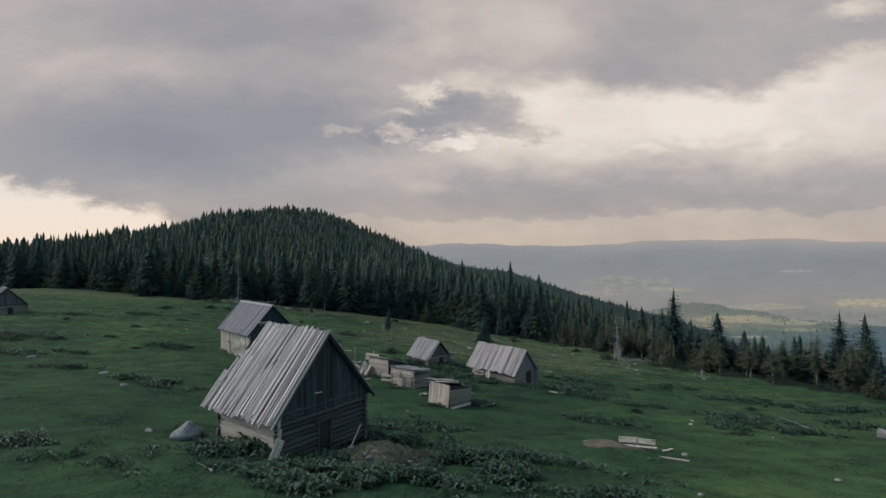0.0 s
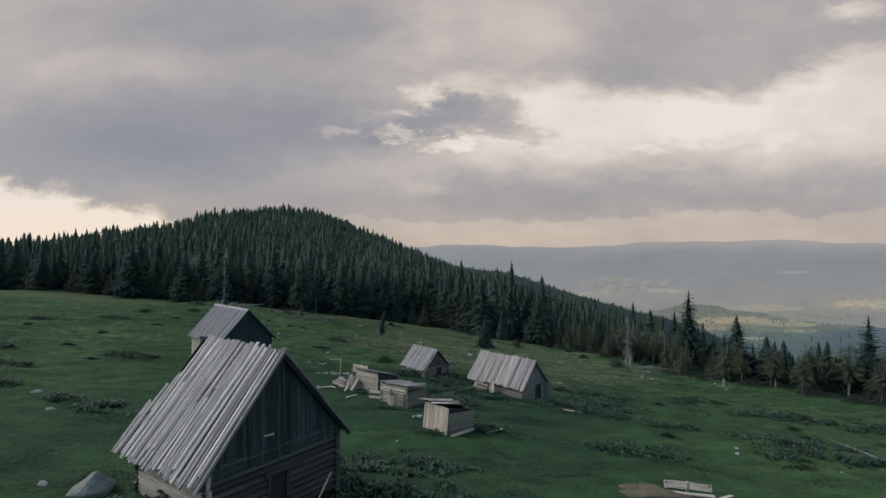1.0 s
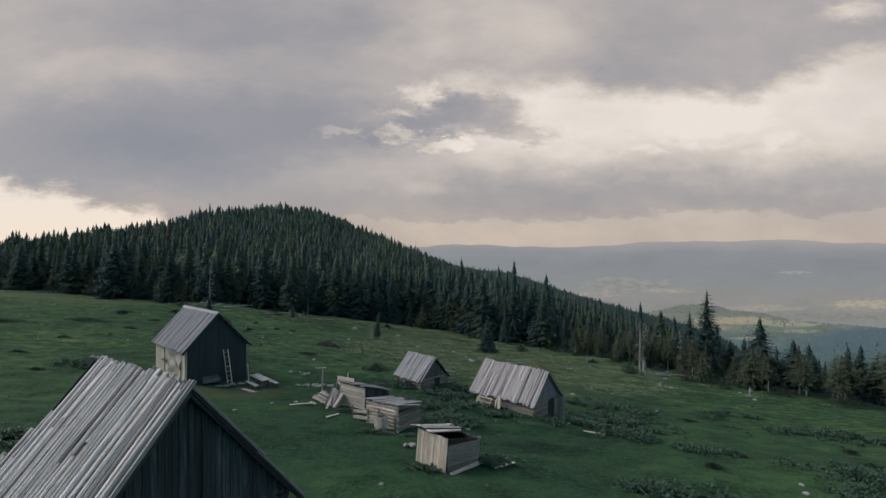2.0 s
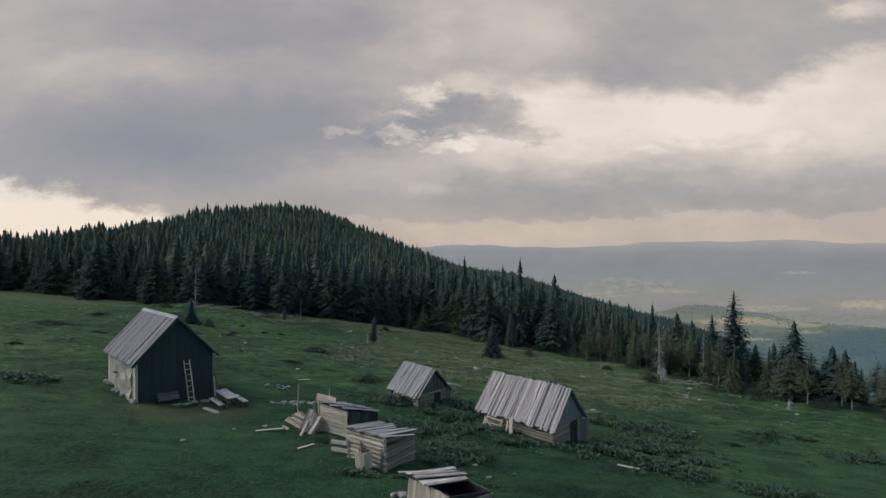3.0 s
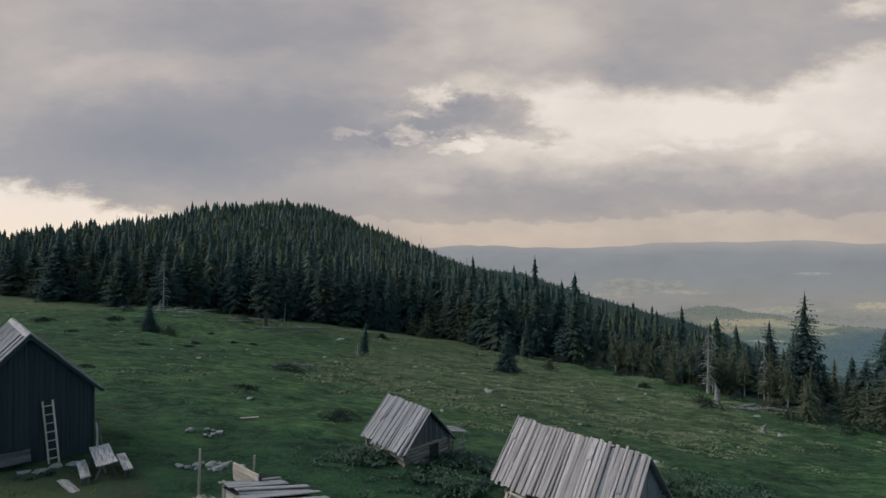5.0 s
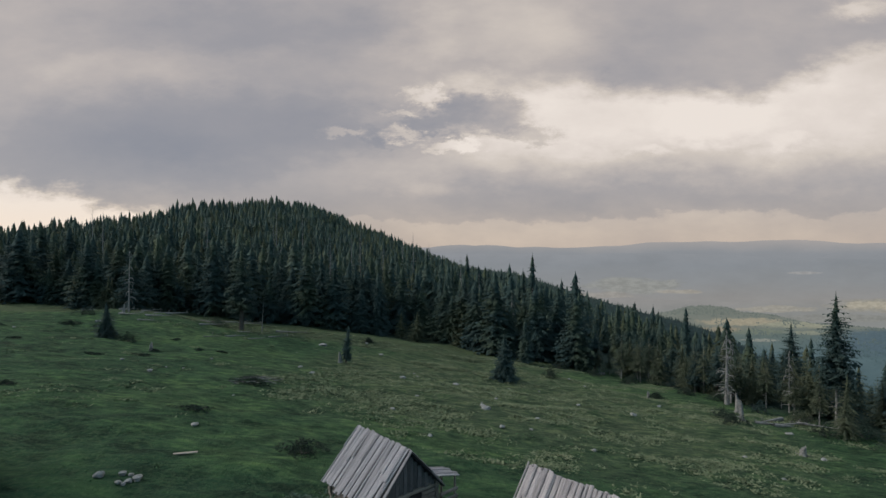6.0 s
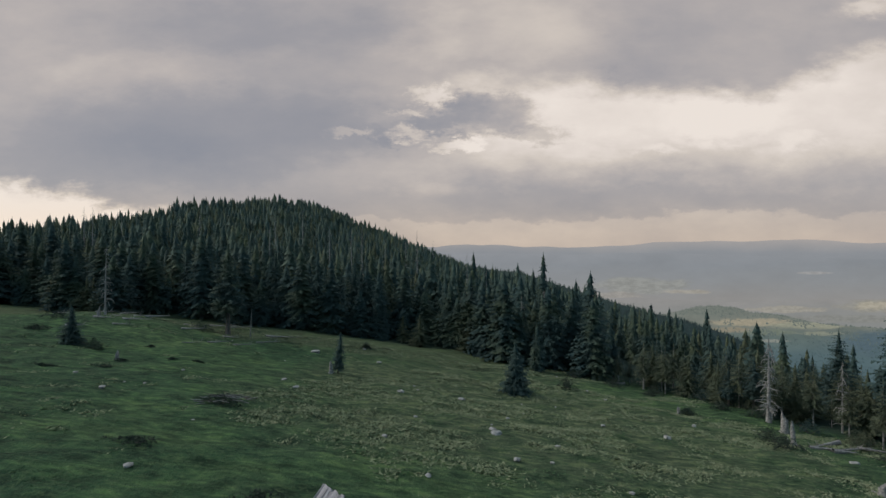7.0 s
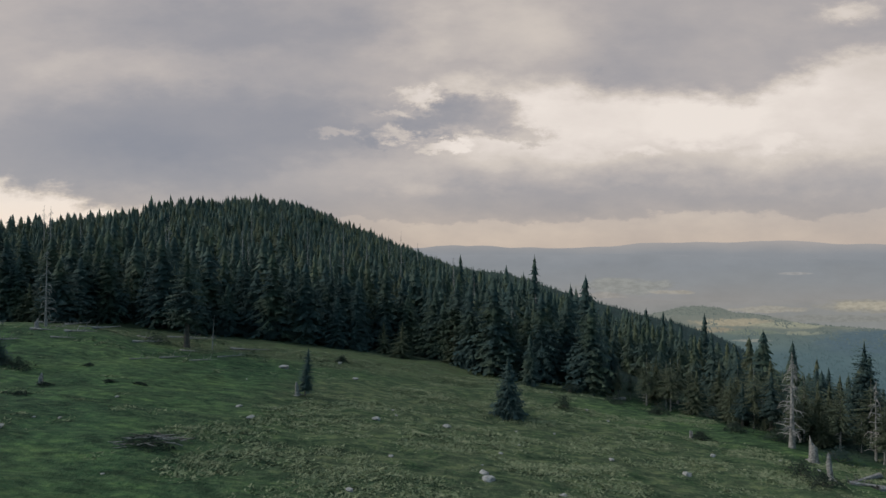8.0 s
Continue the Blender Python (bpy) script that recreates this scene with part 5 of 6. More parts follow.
def woods():
    rng = np.random.default_rng(21)
    kinds = [
        spruce("spruce_tree", "dense dark green spruce at the edge of the wood", 12.0, 2.8, 1, droop=0.42),
        spruce("spruce_tree", "slender dark spruce in the wood's edge", 13.5, 2.5, 2, droop=0.5, bare=0.05),
        spruce("spruce_tree", "tall spruce with a ragged thin crown", 13.0, 2.0, 3, bare=0.25, thin=0.25, core=0.3, boughs=240, droop=0.35),
        spruce("spruce_tree", "broad dark spruce reaching down to the grass", 9.0, 2.3, 4, bare=0.01, droop=0.38),
        spruce("spruce_tree", "thin olive spruce with a bare pale trunk", 9.5, 1.7, 5, mat=NEEDLES_DRY, bare=0.28, thin=0.3, core=0.0, boughs=230, spray=0.55, droop=0.45, trunk=0.010, barkmat=DEADWOOD),
        spruce("tall_pine", "tall pine with a bare pale trunk and open tiered crown", 13.0, 2.15, 7, bare=0.30, thin=0.15, core=0.35, boughs=320, droop=0.24, barkmat=DEADWOOD, trunk=0.0085, power=0.62),
        spruce("spruce_tree", "young olive-green spruce with open boughs", 7.0, 1.8, 6, mat=NEEDLES_DRY, bare=0.08, thin=0.2, core=0.25, boughs=190, spray=0.65, droop=0.42),
    ]
    homes = [(-40, 128, 1.0), (-22, 131, 1.0), (-30, 133, 1.0), (45.2, 84.1, 1.06), (36.8, 86.5, 0.62), (40.0, 88.6, 1.02), (37.5, 84.0, 0.8)]
    for t, (x, y, size) in zip(kinds, homes):
        place(t, x, y, size, rng.uniform(0, 360), wide={45.2: 1.5}.get(x, 1.0))
    # landmark trees: kind, x, y, size, width
    marks = [
        (1, 55.2, 153.2, 1.2, 1.0), (1, 19.0, 144.1, 1.38, 0.9), (0, 24.4, 130.0, 1.3, 1.15), (0, 6.6, 176.6, 1.45, 0.8),
        (0, 59.0, 181.0, 1.3, 0.9), (6, 35.8, 82.0, 0.62, 1.1), (3, 34.4, 97.5, 0.5, 1.0), (6, 31.5, 102.5, 0.75, 1.0), (4, 33.6, 96.0, 0.62, 1.1),
        (4, 35.2, 97.0, 0.68, 1.1), (4, 37.0, 95.0, 0.7, 1.1), (4, 29.5, 106.5, 0.62, 1.1), (4, 33.0, 101.0, 0.7, 1.1), (6, 43.0, 79.5, 0.55, 1.1), (6, 40.5, 82.0, 0.7, 1.2),
        (5, 64.0, 82.4, 1.0, 1.0), (2, 66.5, 80.5, 1.0, 1.6), (4, 52.0, 71.0, 0.85, 1.5), (4, 49.0, 73.5, 0.75, 1.5), (4, 55.5, 69.0, 0.85, 1.5), (0, 69.0, 83.0, 1.0, 1.3), (5, 42.5, 99.0, 0.75, 1.1), (0, 44.5, 101.5, 0.6, 1.3), (6, 46.0, 97.0, 0.8, 1.2), (4, 41.0, 96.5, 0.7, 1.4), (3, 48.5, 101.0, 0.75, 1.2), (4, 58.0, 71.0, 0.8, 1.5), (5, 60.5, 72.5, 0.65, 1.0), (4, 54.0, 75.0, 0.8, 1.5), (3, 57.0, 66.5, 0.6, 1.4),
        (2, -28.6, 110.8, 0.95, 1.35), (3, -37.4, 94.6, 0.46, 1.3), (1, 12.8, 114.0, 0.5, 1.2), (1, 16.5, 121, 0.95, 1.2), (0, 19.5, 122, 1.05, 1.1), (1, 22.5, 120, 0.9, 1.1), (0, 21.0, 126, 1.15, 1.0),
    ]
    for k, x, y, s, wide in marks:
        again(kinds[k], x, y, s, rng.uniform(0, 360), wide=wide)
    # the edge of the wood, tree by tree
    count = 0
    spots = [(40.0, 88.6), (45.2, 84.1)]
    while count < 175:
        y = rng.uniform(30, 116)
        x = edge_x(y) + 1.0 + 30 * rng.uniform() ** 1.3
        if any((x - a) ** 2 + (y - b) ** 2 < 3.2 for a, b in spots):
            continue
        spots.append((x, y))
        deep = x - edge_x(y)
        k = int(rng.choice([4, 6, 4, 3, 6, 4, 2]) if deep < 9 else rng.choice([0, 1, 2, 3, 4, 6]))
        tall = rng.uniform(3.0, 6.4) if deep < 9 else rng.uniform(4.4, 7.4)
        again(kinds[k], x, y, tall / (12, 13.5, 13, 9, 9.5, 13, 7)[k], rng.uniform(0, 360), wide=rng.uniform(1.3, 1.75))
        count += 1
    count = 0
    while count < 140:
        x = rng.uniform(-150, 22)
        y = edge_y(x) + 14 * rng.uniform() ** 1.2
        if any((x - a) ** 2 + (y - b) ** 2 < 4.0 for a, b in spots):
            continue
        spots.append((x, y))
        k = rng.choice([0, 0, 1, 1, 2, 3, 0, 1, 6])
        again(kinds[int(k)], x, y, rng.uniform(0.65, 1.05), rng.uniform(0, 360), wide=rng.uniform(1.2, 1.7))
        count += 1


woods()


def plume(rng, radius, tiers, boughs):
    """A small spruce one unit high: a dense inside of jagged tiers with loose boughs all round it."""
    verts, tris = [], []
    skirts(rng, 0.99, radius * 0.72, 0.0, tiers, 4, verts, tris, 0.6)
    for i in range(boughs):
        f = 1 - math.sqrt(1 - (i + rng.uniform()) / boughs * 0.995)
        r = radius * ((1 - f) ** 0.8 * rng.uniform(0.65, 1.2) + 0.04)
        a, w = i * 2.39996 + rng.uniform(-0.6, 0.6), rng.uniform(0.22, 0.48)
        z, fall = f + 0.02, r * rng.uniform(0.1, 0.6)
        k = len(verts)
        verts.extend([(0, 0, z + 0.25 * r), (r * math.cos(a - w), r * math.sin(a - w), z - fall), (1.1 * r * math.cos(a + w), 1.1 * r * math.sin(a + w), z - fall * rng.uniform(0.4, 1.4))])
        tris.append((k, k + 1, k + 2))
    k = len(verts)
    q = rng.uniform(0.008, 0.016)
    verts.extend([(0, 0, 1.0), (q, 0, 0.86), (-q, q, 0.87), (0, -q, 0.86)])
    tris.extend([(k, k + 1, k + 2), (k, k + 2, k + 3), (k, k + 3, k + 1)])
    return np.array(verts), np.array(tris)


class Pile:
    """Many trees gathered into one mesh."""

    def __init__(self):
        self.verts, self.tris, self.count = [], [], 0

    def add(self, shape, x, y, z, h, w, a):
        v, t = shape
        ca, sa = math.cos(a), math.sin(a)
        self.verts.append(np.stack([(v[:, 0] * ca - v[:, 1] * sa) * w + x, (v[:, 0] * sa + v[:, 1] * ca) * w + y, v[:, 2] * h + z], 1))
        self.tris.append(t + self.count)
        self.count += len(v)

    def build(self, name, mat, label, category="wood"):
        tagged(new(name, tri_mesh(name, np.concatenate(self.verts), np.concatenate(self.tris), mat)), label, category, kind="stuff")


def far_wood():
    """The wooded hill: too many trees to count."""
    rng = np.random.default_rng(5)
    shapes = []
    for k in range(9):
        sub = np.random.default_rng(40 + k)
        shapes.append((spruce_arrays(sub, 1.0, 0.20 + 0.03 * (k % 4), 0.02, 110, 2, 0.05, 0.45, 0.7, 0.9), plume(sub, 0.19 + 0.03 * (k % 4), 8, 70), plume(sub, 0.20 + 0.025 * (k % 4), 5, 26)))
    living, drying = Pile(), Pile()
    step = 3.4
    for y in np.arange(112, 428, step):
        for x in np.arange(-1.02 * y - 30, 0.62 * y + 40, step if y < 280 else step * 1.08):
            px, py = x + rng.uniform(-2.6, 2.6), y + rng.uniform(-2.6, 2.6)
            if rng.uniform() < 0.06:
                continue
            if px < 22 and py < edge_y(px) + 12:
                continue
            if px >= 22 and px < np.interp(py, [100, 118, 160, 470], [60, 46, 24, 20]):
                if py < 150:
                    continue
            near, mid, far = shapes[rng.integers(9)]
            shape = near if py < (200 if px < -0.35 * py else 172) else mid if py < 250 else far
            h = rng.choice([rng.uniform(4, 8), rng.uniform(8, 12), rng.uniform(8, 12), rng.uniform(9, 12), rng.uniform(9, 13), rng.uniform(11, 15)])
            if py > 250:
                h = rng.uniform(8.5, 12.5) if rng.uniform() < 0.9 else rng.uniform(11, 14)
            h *= 1.0 + 0.2 * float(swell(px, py, 15.0))
            if px > 60:
                h *= 0.8
            if px < -0.47 * py:
                h *= 0.84
            if py > 250 and px < -70:
                h *= 1.1
            pile = drying if rng.uniform() < 0.10 + 0.12 * float(swell(px + 60, py, 22.0)) else living
            pile.add(shape, px, py, gz(px, py) - 0.3, h, h * rng.uniform(0.85, 1.3), rng.uniform(0, 6.28))
    living.build("spruce_wood", NEEDLES_FAR, "dense dark spruce wood covering the hill")
    drying.build("spruce_wood", NEEDLES_DRY, "dull olive drying spruces scattered through the wood")


far_wood()


def on_sheet(sheet, r, c):
    """A point between the corners of a far hill's sheet."""
    i, j = int(r), int(c)
    a, b = r - i, c - j
    return (sheet[i, j] * (1 - b) + sheet[i, j + 1] * b) * (1 - a) + (sheet[i + 1, j] * (1 - b) + sheet[i + 1, j + 1] * b) * a


def distant_woods():
    """Trees on the far slope and the clumps and hedges of the valley."""
    rng = np.random.default_rng(19)
    shapes = [plume(np.random.default_rng(60 + k), 0.22, 4, 14) for k in range(4)]
    round_shapes = [plume(np.random.default_rng(70 + k), 0.50, 3, 14) for k in range(4)]
    dark, pale = Pile(), Pile()
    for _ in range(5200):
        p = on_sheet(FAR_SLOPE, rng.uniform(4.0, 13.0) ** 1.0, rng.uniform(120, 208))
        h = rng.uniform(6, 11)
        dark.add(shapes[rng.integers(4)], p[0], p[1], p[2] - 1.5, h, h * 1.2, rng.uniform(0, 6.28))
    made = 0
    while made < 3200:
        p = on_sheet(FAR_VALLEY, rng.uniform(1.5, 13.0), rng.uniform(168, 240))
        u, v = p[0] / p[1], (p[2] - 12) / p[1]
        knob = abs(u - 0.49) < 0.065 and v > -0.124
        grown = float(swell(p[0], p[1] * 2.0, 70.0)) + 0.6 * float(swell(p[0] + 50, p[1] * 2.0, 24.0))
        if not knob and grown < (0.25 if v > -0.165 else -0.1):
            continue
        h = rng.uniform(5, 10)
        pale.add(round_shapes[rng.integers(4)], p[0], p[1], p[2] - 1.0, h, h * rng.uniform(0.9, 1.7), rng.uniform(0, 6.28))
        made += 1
    # both piles glow, with shade and haze held in their colours
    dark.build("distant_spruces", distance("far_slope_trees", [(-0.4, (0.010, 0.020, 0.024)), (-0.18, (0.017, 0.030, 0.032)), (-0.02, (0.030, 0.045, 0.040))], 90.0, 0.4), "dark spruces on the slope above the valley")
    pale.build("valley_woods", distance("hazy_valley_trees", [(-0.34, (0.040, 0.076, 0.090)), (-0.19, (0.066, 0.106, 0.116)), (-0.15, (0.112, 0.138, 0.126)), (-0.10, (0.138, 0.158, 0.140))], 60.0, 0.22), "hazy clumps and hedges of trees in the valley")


distant_woods()


def lone_trees():
    place(spruce("young_spruce", "small full spruce standing alone in the pasture", 6.0, 2.0, 31, bare=0.0, boughs=260, droop=0.3), 7.7, 96.5, 0.92, 20, wide=1.0)
    place(spruce("stunted_spruce", "stunted spruce with a broken side in the pasture", 4.8, 0.80, 32, mat=NEEDLES, bare=0.12, boughs=190, thin=0.12, droop=0.5, core=0.6, power=0.38), -10.3, 94.6, 0.9, 50, tilt=4)
    place(stump("stump", "pale forked stump beside the stunted spruce", 1.3, 0.2, 57, 5), -10.9, 94.3)
    place(snag("dead_trunk", "bleached dead trunk standing before the wood", 8.4, 51, 70, 0.23, 1.7), 32.2, 94.3)
    place(snag("dead_trunk", "slim dead spruce with a pale trunk", 7.6, 58, 60, 0.09, 1.5), 33.9, 96.6)
    place(snag("dead_trunk", "slim grey dead stem in the wood's edge", 6.8, 59, 50, 0.085, 1.3), 37.6, 92.0)
    place(snag("dead_trunk", "tall dead trunk with a crooked grey top", 9.0, 52, 40, 0.13, 1.6, 0.02), -43.6, 108.6)
    place(snag("dead_trunk", "thin leaning dead stem in the grass", 4.4, 53, 4, 0.09, 0.5, 0.06), -26.0, 111.8)
    for k, (x, y, h) in enumerate(((-20, 150, 15), (-62, 170, 14), (4, 138, 12), (-45, 200, 17), (-10, 165, 15), (13, 131, 10), (-33, 142, 12), (-95, 175, 14), (-3, 152, 15), (2, 150, 13), (8, 147, 13), (-14, 158, 14), (-27, 160, 15), (-39, 155, 14), (-52, 150, 13), (-70, 152, 13), (18, 138, 11), (-8, 175, 17), (5, 180, 16), (-24, 185, 17), (-50, 190, 17), (26, 133, 10), (-82, 160, 14))):
        place(snag("dead_trunk", "bare grey dead stem among the spruces", h * (1.22 if x < 0 else 1.05), 70 + k, 40, 0.2, 2.2, joined=True), x, y)
    place(stump("broken_stump", "tall splintered pale stump by the wood", 2.2, 0.32, 54, 3), 31.5, 90.8)
    place(stump("broken_stump", "grey splintered stump with bare roots", 2.1, 0.19, 55, 5), 28.9, 85.6, tilt=-5)
    place(stump("low_stump", "short pale stump in the pasture", 0.9, 0.22, 56, 3), 27.4, 75.2)
    place(stump("low_stump", "pale stump with roots by the wood", 1.2, 0.26, 60, 4), 37.0, 72.7)
    place(stump("low_stump", "forked grey stump in the pasture", 0.9, 0.16, 61, 5), -29.4, 89.6)
    place(stump("low_stump", "grey broken stump near the wood", 1.5, 0.2, 62, 4), -43.0, 106.5)
    place(stump("low_stump", "small pale stump beside a juniper", 0.9, 0.16, 63, 3), 24.0, 95.6)


lone_trees()


def lying_log(name, label, x, y, length, r, turn, seed, limbs=5, lift=0.0):
    rng = np.random.default_rng(seed)
    t = thing(name, pose(x, y, gz(x, y) + r * 0.7 + lift, 90, 0, turn), label, "fallen tree", "fallen trees")
    bm = trunk_bm(length, r, rng, 7, 5, 0.02)
    for k in range(limbs):
        a, z = rng.uniform(0, 6.28), length * rng.uniform(0.2, 0.95)
        limb(bm, (0, 0, z), (math.cos(a) * 0.5, abs(math.sin(a)) * 0.6, z + 0.25), 0.03)
    part("trunk", bm, DEADWOOD, t)


def fallen_logs():
    lying_log("fallen_tree", "bleached fallen trunk by the splintered stumps", 33.2, 86.8, 5.5, 0.16, -70, 1)
    lying_log("fallen_tree", "pale fallen trunk lying in the grass", 31.2, 84.4, 3.8, 0.12, 100, 2)
    lying_log("fallen_tree", "grey trunk lying across another at the wood", 34.0, 85.2, 4.2, 0.1, 60, 3, lift=0.15)
    lying_log("fallen_tree", "long grey trunk at the foot of the wood", 24.0, 112.6, 6.0, 0.16, -88, 4)
    lying_log("fallen_tree", "grey fallen trunk in the pale grass", -24.0, 113.0, 5.0, 0.14, 80, 5)
    lying_log("fallen_tree", "short bleached trunk near the wood's edge", -33.0, 108.0, 3.0, 0.12, 95, 6)
    lying_log("fallen_tree", "bleached log on the slope", -40.0, 107.0, 4.0, 0.12, 80, 7)
    lying_log("fallen_tree", "thick weathered log in the grass", 32.8, 38.0, 3.2, 0.35, 35, 8, 2)
    lying_log("fallen_tree", "dark weathered log beside the thick one", 33.4, 37.0, 3.4, 0.22, 60, 9, 2)
    lying_log("lying_pole", "long thin pale pole lying in the grass", 27.6, 36.6, 5.2, 0.06, -170, 10, 0)
    lying_log("lying_pole", "short pale stick lying in the grass", -8.6, 18.8, 1.1, 0.04, -130, 11, 0)
    lying_log("fallen_tree", "thin bleached trunk among dead branches", -32.6, 114.5, 4.2, 0.11, 84, 13, 9)
    lying_log("fallen_tree", "grey brushwood trunk under the spruce", -30.6, 115.6, 3.4, 0.10, 98, 14, 10)
    lying_log("fallen_tree", "bleached broken trunk lying by the wood", -38.6, 109.6, 2.6, 0.15, 110, 15, 5)
    lying_log("fallen_tree", "weathered grey trunk near the dead tree", -43.0, 106.0, 3.0, 0.14, 75, 16, 6)
    lying_log("fallen_tree", "bleached split trunk beside the stumps", 30.2, 85.2, 2.6, 0.14, 75, 17, 4)
    lying_log("fallen_tree", "pale broken log below the stumps", 31.2, 84.0, 1.4, 0.18, 80, 18, 1)
    lying_log("leaning_dead_tree", "pale dead stem fallen against the spruces", 42.5, 83.0, 5.0, 0.08, -60, 12, 2, 1.5)

    # bleached debris strewn along the edge of the wood
    rng = np.random.default_rng(91)
    for k in range(16):
        x, y = rng.uniform(-52, -22), rng.uniform(101, 113)
        lying_log("fallen_branch", "bleached broken branch lying near the wood", x, y, rng.uniform(1.0, 2.8), rng.uniform(0.06, 0.12), rng.uniform(60, 130), 120 + k, 4)


fallen_logs()

# ---- meadow plants and stones ----
def leaf_rosettes(rng, cx, cy, rx, ry, count, size=0.32, turn=0.0):
    """Big-leaved dock plants in an oval patch; returns corners and triangles."""
    verts, tris = [], []
    ct, st = math.cos(turn), math.sin(turn)
    made = 0
    while made < count:
        a, b = rng.normal(0, 0.62), rng.normal(0, 0.62)
        px, py = a * rx, b * ry
        x, y = cx + px * ct - py * st, cy + px * st + py * ct
        if float(swell(x + 5, y * 1.3, 1.3)) + 0.5 * float(swell(x, y, 0.6)) < -0.12:
            continue
        z = gz(x, y)
        made += 1
        hgt = rng.uniform(0.10, 0.45) * max(0.35, 1.1 - 0.35 * (a * a + b * b)) * (size / 0.256) ** 2
        for _ in range(int(rng.integers(6, 11))):
            ang = rng.uniform(0, 6.283)
            ca, sa = math.cos(ang), math.sin(ang)
            ln, wd = size * rng.uniform(0.6, 1.25), size * rng.uniform(0.20, 0.34)
            r0 = rng.uniform(0.02, 0.14)
            z0 = z + hgt * rng.uniform(0.4, 1.0)
            tip = z0 + rng.uniform(-0.55, 0.35) * ln
            mid = max(z0, tip) + 0.12 * ln

            def at(r, w, h):
                return (x + r * ca - w * sa, y + r * sa + w * ca, h)

            k = len(verts)
            verts.extend([at(r0, 0, z0 - 0.05), at(r0 + ln * 0.5, wd, mid + 0.03), at(r0 + ln * 0.5, 0, mid - 0.03), at(r0 + ln * 0.5, -wd, mid + 0.02), at(r0 + ln, 0, tip)])
            tris.extend([(k, k + 2, k + 1), (k, k + 3, k + 2), (k + 1, k + 2, k + 4), (k + 2, k + 3, k + 4)])
    return verts, tris


def dock_patches():
    rng = np.random.default_rng(8)
    # centre, half sizes, plants, leaf size
    spots = [
        (2.6, 22.6, 3.4, 2.2, 260, 0.36), (-3.0, 18.8, 3.4, 1.4, 190, 0.36), (6.4, 19.9, 1.3, 0.8, 40, 0.28), (-2.6, 26.8, 2.2, 1.8, 100, 0.32), (-8.9, 21.5, 1.2, 0.8, 75, 0.36), (-1.8, 29.5, 1.8, 1.2, 60, 0.30), (-4.9, 23.4, 1.1, 0.6, 45, 0.28), (-4.6, 20.6, 1.3, 1.0, 40, 0.3),
        (11.2, 35.4, 2.4, 0.9, 60, 0.30), (25.2, 41.5, 3.6, 1.5, 120, 0.34), (24.2, 37.0, 3.2, 1.1, 110, 0.34), (32.5, 54.0, 5.0, 1.6, 110, 0.34), (38.5, 51.5, 5.5, 1.6, 120, 0.34), (33.2, 42.5, 2.6, 1.6, 80, 0.34),
        (11.5, 47.8, 3.4, 2.6, 210, 0.32), (15.0, 57.0, 3.2, 3.0, 150, 0.32), (13.6, 50.5, 3.0, 2.0, 130, 0.3), (0.0, 45.6, 2.6, 2.6, 110, 0.28), (-1.6, 48.8, 2.6, 2.4, 100, 0.28), (1.2, 52.6, 2.6, 3.2, 150, 0.3), (1.0, 57.2, 2.4, 1.6, 120, 0.34),
        (-4.0, 56.4, 1.8, 1.6, 60, 0.3), (4.2, 49.0, 1.2, 0.8, 20, 0.3), (-29.5, 41.0, 2.4, 0.5, 32, 0.28), (-34.6, 47.6, 1.8, 0.5, 20, 0.28), (-18.5, 35.0, 1.5, 0.9, 45, 0.3), (-22.4, 36.3, 1.2, 0.6, 25, 0.3),
        (-46.0, 55.0, 4.2, 2.2, 110, 0.36), (-38.0, 44.8, 2.8, 1.0, 50, 0.34), (-17.7, 21.3, 1.1, 0.7, 30, 0.28), (-12.5, 19.6, 2.6, 1.0, 22, 0.24), (26.6, 58.4, 2.2, 0.8, 35, 0.3), (17.0, 44.0, 1.8, 0.8, 40, 0.3), (-29.0, 54.0, 2.0, 0.7, 40, 0.3),
        (-0.5, 35.5, 0.9, 0.5, 26, 0.22), (2.7, 37.0, 0.9, 0.7, 30, 0.24), (-3.3, 41.2, 0.8, 0.4, 20, 0.22), (-1.4, 42.0, 0.8, 0.5, 22, 0.22), (-5.6, 45.9, 0.9, 0.4, 18, 0.2), (7.2, 49.2, 0.8, 0.5, 22, 0.24), (4.3, 50.6, 0.8, 0.6, 26, 0.24), (-17.0, 52.0, 0.7, 0.4, 14, 0.18),
    ]
    for cx, cy, rx, ry, count, size in spots:
        v, t = leaf_rosettes(rng, cx, cy, rx, ry, int(count * 1.9), size * 0.8)
        tagged(new("dock_patch", tri_mesh("dock_patch", v, t, DOCK)), "patch of broad-leaved green dock in the meadow", "plants", kind="stuff")


dock_patches()


